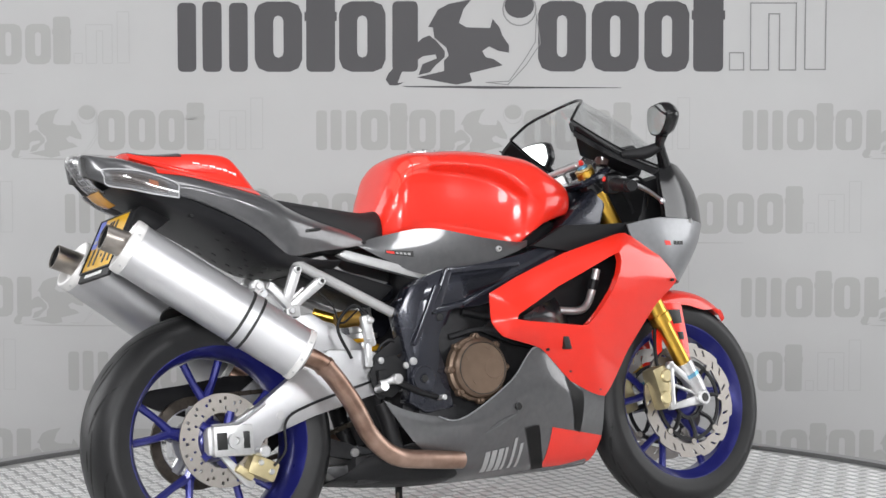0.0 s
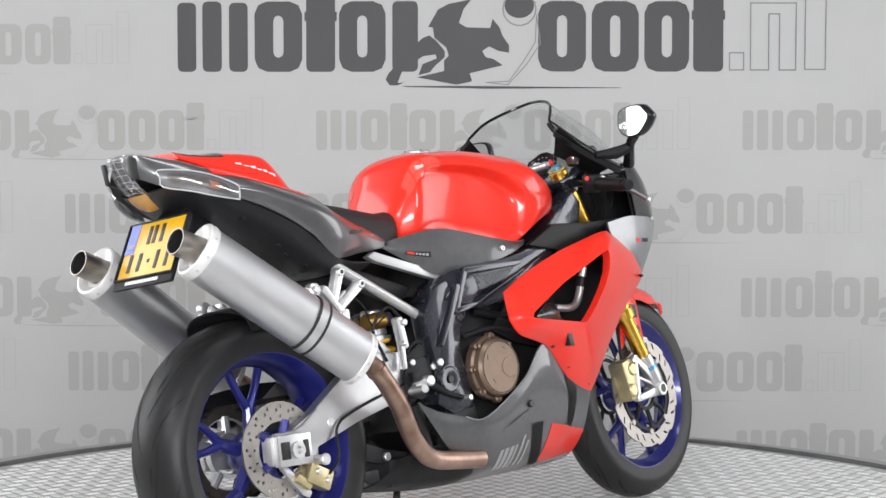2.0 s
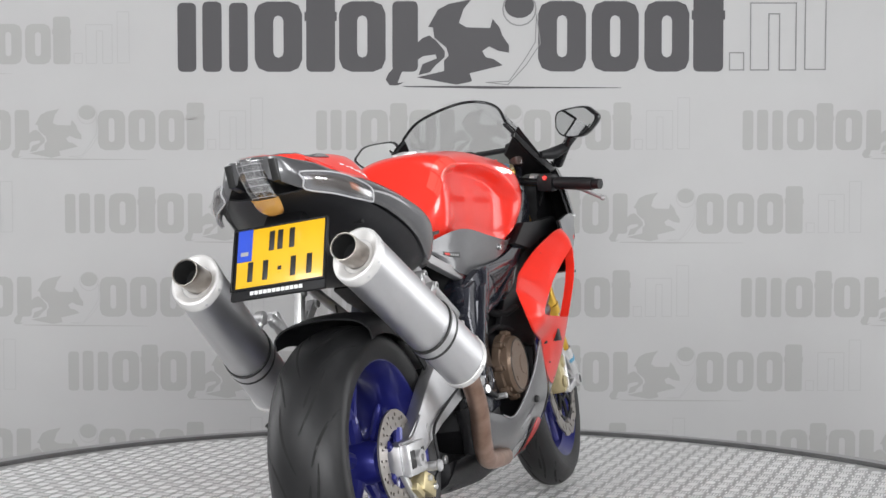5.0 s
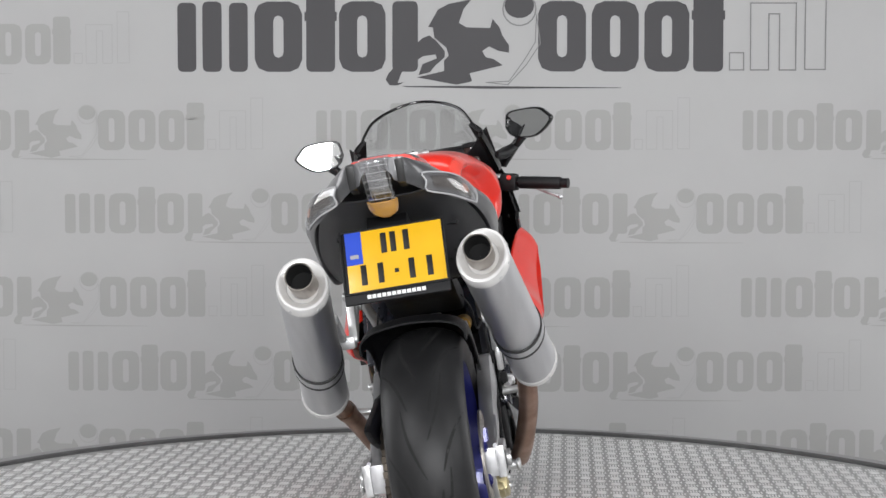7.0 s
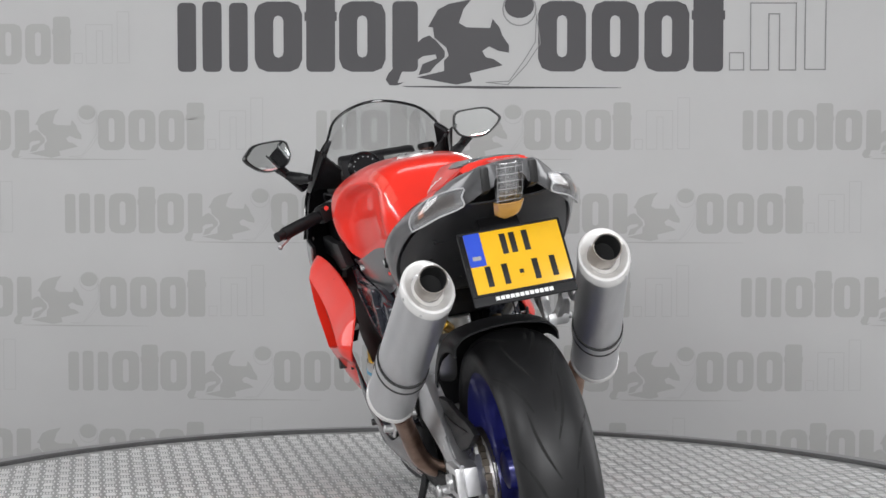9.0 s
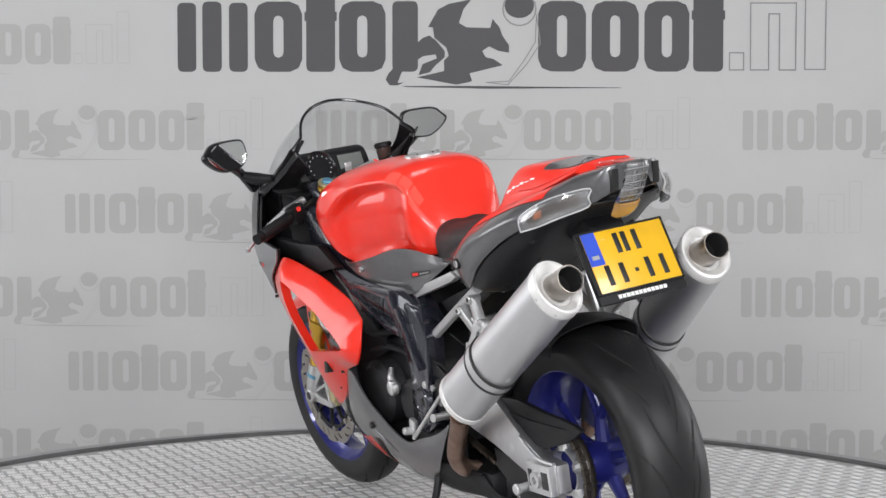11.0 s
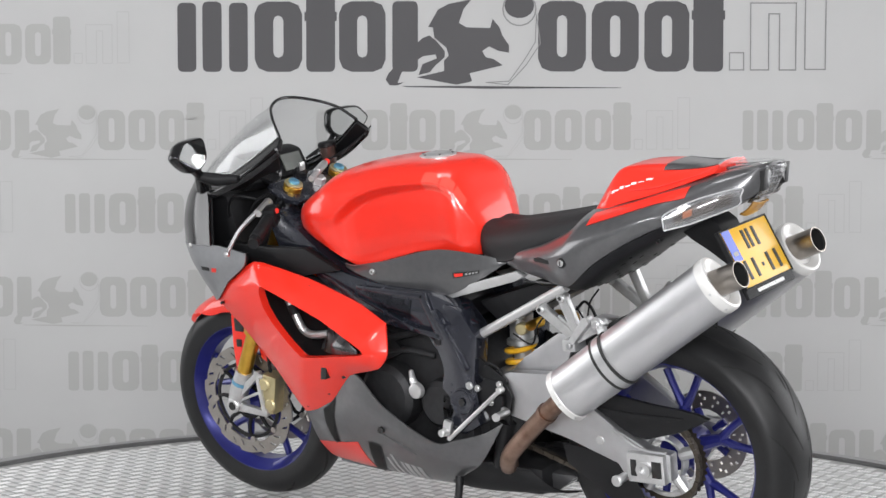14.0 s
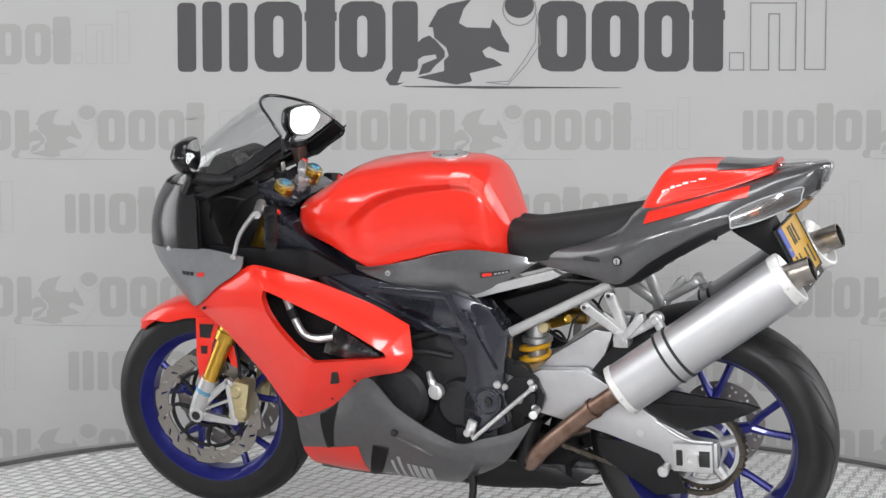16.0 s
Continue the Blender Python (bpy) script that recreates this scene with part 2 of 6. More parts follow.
def prism(poly, x0, x1, bevel=0.004, bm=None, m=None):
    """A (y, z) outline run from x0 to x1, with bevelled edges."""
    own = bmesh.new()
    lo = [own.verts.new((x0, y, z)) for y, z in poly]
    hi = [own.verts.new((x1, y, z)) for y, z in poly]
    k = len(poly)
    own.faces.new(lo)
    own.faces.new(list(reversed(hi)))
    for i in range(k):
        own.faces.new((lo[i], hi[i], hi[(i + 1) % k], lo[(i + 1) % k]))
    bmesh.ops.recalc_face_normals(own, faces=own.faces)
    if bevel:
        bmesh.ops.bevel(own, geom=list(own.edges), offset=bevel, segments=2, profile=0.6, affect="EDGES", clamp_overlap=True)
    if m:
        own.transform(m)
    return own if bm is None else merge(bm, own)


def flat_bar(p, q, w0, w1, x0, x1, bevel=0.003, bm=None):
    """A flat cast bar from p to q, (y, z), w0 and w1 wide at its ends, between x0 and x1."""
    d = Vector((q[0] - p[0], q[1] - p[1])).normalized()
    n = Vector((-d.y, d.x))
    a, b = Vector(p) - d * w0 * 0.35, Vector(q) + d * w1 * 0.35
    pts = [a + n * w0 * 0.32, Vector(p) + n * w0 / 2, Vector(q) + n * w1 / 2, b + n * w1 * 0.32, b - n * w1 * 0.32, Vector(q) - n * w1 / 2, Vector(p) - n * w0 / 2, a - n * w0 * 0.32]
    return prism([(v.x, v.y) for v in pts], *sorted((x0, x1)), bevel, bm)


def merge(bm, other):
    me = bpy.data.meshes.new("tmp")
    other.to_mesh(me)
    other.free()
    bm.from_mesh(me)
    bpy.data.meshes.remove(me)
    return bm


def block(cx, cy, cz, sx, sy, sz, bevel=0.004, m=None, bm=None):
    own = bmesh.new()
    bmesh.ops.create_cube(own, size=1)
    bmesh.ops.scale(own, vec=(sx, sy, sz), verts=own.verts)
    if bevel:
        bmesh.ops.bevel(own, geom=list(own.edges), offset=bevel, segments=2, profile=0.6, affect="EDGES", clamp_overlap=True)
    if m:
        own.transform(m)
    bmesh.ops.translate(own, vec=(cx, cy, cz), verts=own.verts)
    return own if bm is None else merge(bm, own)


def ring_panel(outer, inner, steps=5, bulge=0.008, thick=0.005, flip=1):
    """A panel between an outer and an inner outline of as many points (y, z, x); bulges outward between them."""
    so = Surf([[p, p] for p in [(x * flip, y, z) for y, z, x in outer + outer[:1]]])
    si = Surf([[p, p] for p in [(x * flip, y, z) for y, z, x in inner + inner[:1]]])
    n = len(outer) * 5
    bm = bmesh.new()
    A, Bk = [], []
    for j in range(steps + 1):
        f = j / steps
        ra, rb = [], []
        for i in range(n):
            # straight between the outline's points, a little rounded
            t = i / n
            k = len(outer)
            a0, f0 = int(t * k), t * k - int(t * k)
            lo = np.array(outer[a0]) * (1 - f0) + np.array(outer[(a0 + 1) % k]) * f0
            li = np.array(inner[a0]) * (1 - f0) + np.array(inner[(a0 + 1) % k]) * f0
            o = 0.45 * so.at(t, 0) + 0.55 * np.array((lo[2] * flip, lo[0], lo[1]))
            q = 0.45 * si.at(t, 0) + 0.55 * np.array((li[2] * flip, li[0], li[1]))
            p = o * (1 - f) + q * f + np.array((flip * bulge * math.sin(math.pi * min(1, f * 1.05)), 0, 0))
            ra.append(bm.verts.new(p))
            rb.append(bm.verts.new(p - np.array((flip * (thick + (0.02 if j == steps else 0)), 0, 0))))
        A.append(ra)
        Bk.append(rb)
    for j in range(steps):
        for i in range(n):
            k = (i + 1) % n
            bm.faces.new((A[j][i], A[j][k], A[j + 1][k], A[j + 1][i]))
            bm.faces.new((Bk[j][i], Bk[j + 1][i], Bk[j + 1][k], Bk[j][k]))
    for i in range(n):
        k = (i + 1) % n
        bm.faces.new((A[0][i], Bk[0][i], Bk[0][k], A[0][k]))
        bm.faces.new((A[steps][i], A[steps][k], Bk[steps][k], Bk[steps][i]))
    return bm


# ---- the studio: an unseen room shell added round the set ----
def plain(name, sx, sy, sz, m, material):
    bm = bmesh.new()
    bmesh.ops.create_cube(bm, size=1)
    bmesh.ops.scale(bm, vec=(sx, sy, sz), verts=bm.verts)
    bm.transform(m)
    return tagged(part(name, bm, material), kind="structure")


# out of view: pale walls throw light back, the dim ceiling throws less
plain("floor", 10.4, 10.4, 0.2, pose(0, -2, -0.28), FLOOR)
plain("ceiling", 10.4, 10.4, 0.2, pose(0, -2, 3.7), DIM)
plain("wall_north", 10.4, 0.2, 3.78, pose(0, 3.1, 1.71), DIM)
plain("wall_south", 10.4, 0.2, 3.78, pose(0, -7.1, 1.71), WALL)
plain("wall_west", 0.2, 10.0, 3.78, pose(-5.1, -2, 1.71), WALL)
plain("wall_east", 0.2, 10.0, 3.78, pose(5.1, -2, 1.71), WALL)

# banner: a slack vinyl sheet hung behind the turntable
BANNER_Y = 2.0
PX, PZ = 0.0021494, 0.0021494  # metres on the banner for one unit of its print layout


def ripple(x, z):
    """How far the slack sheet stands off its plane."""
    fold = 0.009 * math.sin(1.1 * x + 0.6 * z + 0.4) + 0.004 * math.sin(2.9 * x - 1.7 * z) * (0.4 + 0.6 * max(0, x / 2.2))
    fold += 0.005 * math.sin(8.5 * x + 4.2 * z) * max(0.0, min(1.0, (x - 0.8) / 0.6))
    return fold + 0.018 * noise.noise(Vector((x * 0.9, z * 0.35, 3.1))) + 0.006 * noise.noise(Vector((x * 2.3 + z * 1.1, z * 0.5, 7.7)))


def on_banner(u, v, off=0.0):
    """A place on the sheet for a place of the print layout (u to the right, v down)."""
    x = (u - 784) * PX - 0.0312 - (441 - v) * PX * 0.00567
    z = 0.6529 + (441 - v) * PZ * 1.0026 + (u - 784) * PX * 0.00567
    return Vector((x, BANNER_Y - ripple(x, z) - off, z))


def banner():
    thing = new("banner")
    tagged(thing, "light grey printed vinyl banner hung behind the turntable", "banner")
    bm = bmesh.new()
    nu, nv = 170, 90
    grid = [[bm.verts.new(on_banner(-800 + 3200 * i / nu, -500 + 1600 * j / nv)) for j in range(nv + 1)] for i in range(nu + 1)]
    for i in range(nu):
        for j in range(nv):
            bm.faces.new((grid[i][j], grid[i + 1][j], grid[i + 1][j + 1], grid[i][j + 1]))
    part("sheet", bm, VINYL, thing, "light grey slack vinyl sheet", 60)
    return thing


def print_mesh(polys, off):
    """Flat printed shapes on the sheet: outlines with a stack of cross lines, so that they follow the slack."""
    bm = bmesh.new()
    for poly in polys:
        bm.faces.new([bm.verts.new((u, v, 0)) for u, v in poly])
    bm.normal_update()
    bmesh.ops.triangulate(bm, faces=list(bm.faces), ngon_method="EAR_CLIP")
    for axis in (0, 1):
        lo, hi = min(v.co[axis] for v in bm.verts), max(v.co[axis] for v in bm.verts)
        for k in range(1, int((hi - lo) / 36) + 1):
            co, no = [0, 0, 0], [0, 0, 0]
            co[axis], no[axis] = lo + 36 * k, 1
            bmesh.ops.bisect_plane(bm, geom=list(bm.verts) + list(bm.edges) + list(bm.faces), plane_co=co, plane_no=no)
    for v in bm.verts:
        v.co = on_banner(v.co.x, v.co.y, off)
    bmesh.ops.recalc_face_normals(bm, faces=bm.faces)
    if sum(f.normal.y for f in bm.faces) > 0:
        bmesh.ops.reverse_faces(bm, faces=bm.faces)
    return bm


def rounded(u0, v0, u1, v1, r):
    pts = []
    for cx, cy, a0 in ((u1 - r, v0 + r, -90), (u1 - r, v1 - r, 0), (u0 + r, v1 - r, 90), (u0 + r, v0 + r, 180)):
        pts += [(cx + r * math.cos(radians(a0 + a)), cy + r * math.sin(radians(a0 + a))) for a in (0, 30, 60, 90)]
    return pts


def slotted(u0, v0, u1, v1, w):
    """A rounded block with a slot in its middle, as two halves."""
    c, r, t = (u0 + u1) / 2, (u1 - u0) * 0.26, (v1 - v0) * 0.2
    left = [(c, v0), (u0 + r, v0), (u0 + r * 0.3, v0 + r * 0.3), (u0, v0 + r), (u0, v1 - r), (u0 + r * 0.3, v1 - r * 0.3), (u0 + r, v1), (c, v1), (c, v1 - t), (c - w * 0.7, v1 - t - w * 0.3), (c - w, v1 - t - w), (c - w, v0 + t + w), (c - w * 0.7, v0 + t + w * 0.3), (c, v0 + t)]
    return [left, [(2 * c - u, v) for u, v in reversed(left)]]


def strokes(pts, w):
    """A thin printed line along the points, closed."""
    out = []
    for a, b in zip(pts, pts[1:] + pts[:1]):
        d = Vector((b[0] - a[0], b[1] - a[1])).normalized() * w / 2
        n = Vector((-d.y, d.x))
        out.append([(a[0] - d.x + n.x, a[1] - d.y + n.y), (b[0] + d.x + n.x, b[1] + d.y + n.y), (b[0] + d.x - n.x, b[1] + d.y - n.y), (a[0] - d.x - n.x, a[1] - d.y - n.y)])
    return out


def emblem(thing, u0, base, k, dark, line, off):
    """One wordmark as plain slotted blocks with an abstract swoosh emblem; k scales it."""
    def place(polys):
        return [[(u0 + (u - 316) * k, base + (v - 128) * k) for u, v in p] for p in polys]
    blocks = []
    for a, b, top in ((316, 349, 8), (360, 394, 6), (407, 440, 8), (452, 536, 6), (543, 594, -14), (601, 683, 6), (695, 740, 6), (951, 1035, 6), (1045, 1128, 6), (1138, 1217, 6), (1224, 1277, -16)):
        wide = b - a > 70
        blocks += slotted(a, top, b, 129, 9) if wide else [rounded(a, top, b, 129, 9)]
    blocks.append([(540, 24), (597, 24), (597, 40), (540, 40)])
    blocks.append([(1221, 22), (1280, 22), (1280, 38), (1221, 38)])
    swoosh = [[(834, 3), (820, 20), (812, 44), (825, 52), (867, 53), (871, 37), (884, 53), (888, 66), (900, 83), (900, 96), (881, 93), (865, 85), (853, 93), (859, 104), (873, 107), (889, 118), (831, 132), (835, 146), (808, 152), (738, 139), (786, 128), (786, 110), (794, 101), (790, 87), (769, 70), (766, 52), (758, 51), (775, 21), (794, 11)],
              [(731, 85), (749, 70), (760, 66), (772, 75), (787, 93), (787, 104), (771, 118), (761, 130), (741, 135), (748, 116), (773, 106), (771, 99), (749, 102), (713, 126), (704, 149), (717, 147), (704, 153), (690, 153), (683, 143), (688, 132), (704, 115), (730, 101)],
              [(710, 154), (820, 154), (1098, 157), (1098, 158), (860, 159), (720, 156)]]
    ring = [[(918 + r * math.cos(radians(a)), 20 + r * math.sin(radians(a))) for a in range(0, 360, 20)] for r in (29, )]
    half = [(918 + 26 * math.cos(radians(a)), 14 + 22 * math.sin(radians(a))) for a in range(0, 360, 20)]
    for p in place(blocks):
        part("print_block", print_mesh([p], off), dark, thing, "", 0)
    for p in place(swoosh + [half]):
        part("print_emblem", print_mesh([p], off + 0.0003), dark, thing, "", 0)
    outlines = [strokes([(1288, 96), (1313, 96), (1313, 126), (1288, 126)], 2.2)]
    outlines.append(strokes([(1325, 9), (1405, 9), (1405, 126), (1376, 126), (1376, 28), (1357, 28), (1357, 126), (1325, 126)], 2.2))
    outlines.append(strokes([(1421, -30), (1457, -30), (1457, 125), (1421, 125)], 2.2))
    outlines.append(strokes(ring[0], 2.4))
    outlines.append(strokes([(948, 30), (955, 80), (930, 118), (898, 152), (860, 148), (900, 146), (925, 112), (946, 78)], 1.6))
    for p in outlines:
        part("print_outline", print_mesh(place(p), off + 0.0005), line, thing, "", 0)


sheet = banner()
emblem(sheet, 316, 128, 1.0, PRINT_DARK, PRINT_LINE, 0.0009)
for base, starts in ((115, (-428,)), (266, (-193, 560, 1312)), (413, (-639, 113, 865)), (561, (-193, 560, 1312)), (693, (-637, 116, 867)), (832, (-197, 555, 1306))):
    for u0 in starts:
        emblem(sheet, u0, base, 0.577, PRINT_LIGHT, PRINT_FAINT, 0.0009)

# ---- the turntable ----
R_DECK = 1.715


def turntable():
    thing = new("turntable")
    tagged(thing, "round grey metal tread-plate turntable deck in a studio", "turntable")
    bm = lathe([(R_DECK, -0.03), (R_DECK, 0.0)], 160, pose(0, 0, 0, 0, -90, 0), None, False)
    part("deck", bm, DECK, thing, "worn grey tread plate", 20)
    verts, faces = [], []
    pitch, n = 0.046, 40
    for i in range(-n, n + 1):
        for j in range(-n, n + 1):
            cx, cy = i * pitch, j * pitch
            if math.hypot(cx, cy) > R_DECK - 0.035:
                continue
            turn = (i + j) % 2
            for k in range(-2, 3):
                ln, wd, h = 0.0185 - 0.0015 * abs(k), 0.0029, 0.0017
                o = k * 0.0088
                pts = [(-ln, 0, 0), (-ln * 0.6, -wd, 0), (ln * 0.6, -wd, 0), (ln, 0, 0), (ln * 0.6, wd, 0), (-ln * 0.6, wd, 0), (-ln * 0.62, -wd * 0.3, h), (ln * 0.62, -wd * 0.3, h), (ln * 0.62, wd * 0.3, h), (-ln * 0.62, wd * 0.3, h)]
                b = len(verts)
                for x, y, z in pts:
                    y += o
                    if turn:
                        x, y = y, x
                    verts.append((cx + x, cy + y, z))
                fs = [(6, 7, 8, 9), (1, 2, 7, 6), (4, 5, 9, 8), (0, 1, 6), (0, 6, 9), (0, 9, 5), (2, 3, 7), (3, 8, 7), (3, 4, 8)]
                faces += [tuple(b + q for q in (reversed(f) if turn else f)) for f in fs]
    me = bpy.data.meshes.new("tread_pattern")
    me.from_pydata(verts, [], faces)
    me.materials.append(LUG)
    bars = new("tread_pattern", me)
    bars.parent = thing
    tagged(bars, "raised five-bar tread pattern", kind="stuff")
    return thing


deck = turntable()
ring = lathe([(R_DECK + 0.004, -0.17), (R_DECK + 0.004, 0.008), (R_DECK + 0.010, 0.011), (R_DECK + 0.020, 0.011), (R_DECK + 0.020, -0.17)], 160, pose(0, 0, 0, 0, -90, 0))
tagged(part("turntable_surround", ring, EDGE, None, "dark metal edge strip round the turntable"), category="platform edge", kind="structure")
ring = lathe([(R_DECK + 0.021, -0.17), (R_DECK + 0.021, 0.004), (R_DECK + 0.10, 0.004), (R_DECK + 0.10, -0.17)], 160, pose(0, 0, 0, 0, -90, 0))
tagged(part("platform", ring, FLOOR, None, "grey outer platform ring"), category="platform", kind="structure")

# ---- the motorcycle; x to its right, y forward, z up, from the ground below the rear axle ----
bike = new("motorcycle")
tagged(bike, "red and grey sports motorcycle with blue wheels on its side stand", "motorcycle")
AXLE_R, AXLE_F = Vector((0.018, -0.010, 0.305)), Vector((0, 1.418, 0.301))
FORK = Vector((0, -0.455, 0.890)).normalized()
STEER = Matrix.Translation((0.014, 1.377, 0.298)) @ Matrix.Rotation(radians(4.5), 4, FORK) @ Matrix.Translation((0, -1.39, -0.29))


def P(name, bm, material, label="", parent=None, smooth=30.0, steer=False):
    ob = part(name, bm, material, parent or bike, label, smooth)
    if steer and parent is None:
        ob.matrix_basis = STEER
    return ob


def wheel(name, axle, R, half, rim_half, label):
    """A spoked blue wheel with its tyre; the rim carries the rest."""
    rim_r = 0.2275 if half < 0.08 else 0.2352
    prof = [(rim_r, -rim_half), (rim_r, -rim_half + 0.006), (rim_r - 0.012, -rim_half + 0.010), (rim_r - 0.020, -rim_half + 0.03), (rim_r - 0.022, rim_half - 0.03), (rim_r - 0.012, rim_half - 0.010), (rim_r, rim_half - 0.006), (rim_r, rim_half), (rim_r - 0.010, rim_half), (rim_r - 0.024, rim_half - 0.022), (rim_r - 0.034, 0.02), (rim_r - 0.034, -0.02), (rim_r - 0.024, -rim_half + 0.022), (rim_r - 0.010, -rim_half)]
    rim = P(name, lathe(prof, 72), BLUE, label)
    rim.matrix_basis = Matrix.Translation(axle)
    w = half
    tp = [(rim_r - 0.008, -rim_half - 0.001), (rim_r + 0.006, -rim_half - 0.006), (rim_r + 0.02, -w * 0.97), (R - 0.046, -w), (R - 0.032, -w * 0.93), (R - 0.017, -w * 0.75), (R - 0.006, -w * 0.48), (R - 0.001, -w * 0.2), (R, 0)]
    tp = tp + [(r, -a) for r, a in reversed(tp[:-1])]
    part("tyre", lathe(tp, 96, closed=True), RUBBER, rim, "black road tyre with curved grooves", 40)

    def crown(q, ang):
        r = np.interp(abs(q), [0, w * 0.2, w * 0.48, w * 0.75, w * 0.93, w], [R, R - 0.001, R - 0.006, R - 0.017, R - 0.032, R - 0.046])
        return Vector((q, r * math.cos(ang), r * math.sin(ang)))
    # grooves are strips on the surface; their inner shade is in the colour
    bm = bmesh.new()
    n = 9
    for k in range(n):
        for s, q0, q1, a0, span, bow in ((1, 0.06, 0.50, 0.0, 0.50, 0.10), (-1, 0.06, 0.50, 0.26, 0.50, 0.10), (1, 0.34, 0.93, 0.22, 0.42, -0.05), (-1, 0.34, 0.93, 0.48, 0.42, -0.05), (1, 0.16, 0.26, 0.50, 0.16, 0.0)):
            line = []
            for t in np.linspace(0, 1, 9):
                q = (q0 + (q1 - q0) * t + bow * math.sin(math.pi * t)) * w * s
                line.append((q, 2 * math.pi * k / n + a0 - span * t, 0.0028 * (0.25 + math.sin(math.pi * (0.1 + 0.85 * t)))))
            prev = None
            for q, a, wd in line:
                va, vb = bm.verts.new(crown(q - wd, a) * 1.0012), bm.verts.new(crown(q + wd, a) * 1.0012)
                if prev:
                    bm.faces.new((prev[0], prev[1], vb, va))
                prev = (va, vb)
    tagged(part("tread_pattern", bm, HOLLOW_BLACK, rim, "dark strips drawn as curved tread grooves", 0), kind="stuff")
    hub = lathe([(0.03, -0.06), (0.042, -0.055), (0.05, -0.03), (0.05, 0.03), (0.042, 0.055), (0.03, 0.06)], 32, closed=False)
    part("hub", hub, BLUE, rim)
    for k in range(5):
        bm = bmesh.new()
        a = 2 * math.pi * k / 5 + 0.35
        tube([(0, 0.042 * math.cos(a), 0.042 * math.sin(a)), (0, 0.105 * math.cos(a), 0.105 * math.sin(a))], [0.020, 0.014], 10, 1, bm)
        for d in (-0.235, 0.235):
            tube([(0, 0.098 * math.cos(a), 0.098 * math.sin(a)), (0, 0.14 * math.cos(a + d * 0.7), 0.14 * math.sin(a + d * 0.7)), (0, 0.196 * math.cos(a + d), 0.196 * math.sin(a + d))], [0.0125, 0.0095, 0.0105], 8, 3, bm)
        part("spoke", bm, BLUE, rim, "forked blue spoke")
    return rim


def disc_with_holes(r0, r1, x, th, holes, wave=0.0, segs=96):
    """A brake disc between two radii with drilled holes, as a ring with dark through-holes cut between its cells."""
    bm = bmesh.new()
    rows = 7
    grid = []
    for side in (-1, 1):
        lay = []
        for j in range(rows):
            f = j / (rows - 1)
            lay.append([bm.verts.new((x + side * th / 2, (r0 + (r1 - r0) * f + (wave * math.sin(9 * a) * f if wave else 0)) * math.cos(a), (r0 + (r1 - r0) * f + (wave * math.sin(9 * a) * f if wave else 0)) * math.sin(a))) for a in np.linspace(0, 2 * math.pi, segs, endpoint=False)])
        grid.append(lay)
    open_ = {(j, i) for j in (1, 3, 4) for i in range(segs) if holes and (i + j * 2) % holes == 0}
    for j in range(rows - 1):
        for i in range(segs):
            k = (i + 1) % segs
            a, b = grid
            if (j, i) in open_:
                for p, q in (((j, i), (j, k)), ((j, k), (j + 1, k)), ((j + 1, k), (j + 1, i)), ((j + 1, i), (j, i))):
                    bm.faces.new((a[p[0]][p[1]], a[q[0]][q[1]], b[q[0]][q[1]], b[p[0]][p[1]]))
                continue
            bm.faces.new((a[j][i], a[j][k], a[j + 1][k], a[j + 1][i]))
            bm.faces.new((b[j][i], b[j + 1][i], b[j + 1][k], b[j][k]))
    for i in range(segs):
        k = (i + 1) % segs
        bm.faces.new((grid[0][0][i], grid[1][0][i], grid[1][0][k], grid[0][0][k]))
        bm.faces.new((grid[0][-1][i], grid[0][-1][k], grid[1][-1][k], grid[1][-1][i]))
    return bm


def petal_disc(r0, r1, x, th, side, petals=12):
    """A brake disc with a saw-edged rim of petals and slanted slots cut through it."""
    bm, per, rows = bmesh.new(), 10, 8
    segs = petals * per
    lays = []
    for face in (-1, 1):
        lay = []
        for j in range(rows):
            f = j / (rows - 1)
            ring_ = []
            for i in range(segs):
                k = (i % per) / (per - 1)
                a = side * (2 * math.pi * i / segs + 0.20 * f)
                r = r0 + (r1 - r0) * f - f * f * 0.008 * k ** 1.6 + (1 - f) * 0.003 * math.sin(math.pi * k)
                ring_.append(bm.verts.new((x + face * th / 2, r * math.cos(a), r * math.sin(a))))
            lay.append(ring_)
        lays.append(lay)
    a, b = lays
    gone = {(j, i) for i in range(segs) for j in range(rows - 1) if (i % per == 2 and 1 <= j <= 3) or (i % per == 7 and 3 <= j <= 5)}
    for j in range(rows - 1):
        for i in range(segs):
            k = (i + 1) % segs
            if (j, i) in gone:
                for p, q in (((j, i), (j, k)), ((j, k), (j + 1, k)), ((j + 1, k), (j + 1, i)), ((j + 1, i), (j, i))):
                    if not ((p[0] == q[0]) and ((j - 1 if p[0] == j else j + 1), i) in gone):
                        bm.faces.new((a[p[0]][p[1]], a[q[0]][q[1]], b[q[0]][q[1]], b[p[0]][p[1]]))
                continue
            bm.faces.new((a[j][i], a[j][k], a[j + 1][k], a[j + 1][i]))
            bm.faces.new((b[j][i], b[j + 1][i], b[j + 1][k], b[j][k]))
    for i in range(segs):
        k = (i + 1) % segs
        bm.faces.new((a[0][i], b[0][i], b[0][k], a[0][k]))
        bm.faces.new((a[-1][i], a[-1][k], b[-1][k], b[-1][i]))
    return bm


# rear wheel
rear = wheel("rear_wheel", AXLE_R, 0.3125, 0.091, 0.080, "blue forked-spoke rear wheel")
part("brake_disc", disc_with_holes(0.066, 0.112, 0.098, 0.005, 6), STEEL, rear, "drilled steel rear brake disc")
bm = bmesh.new()
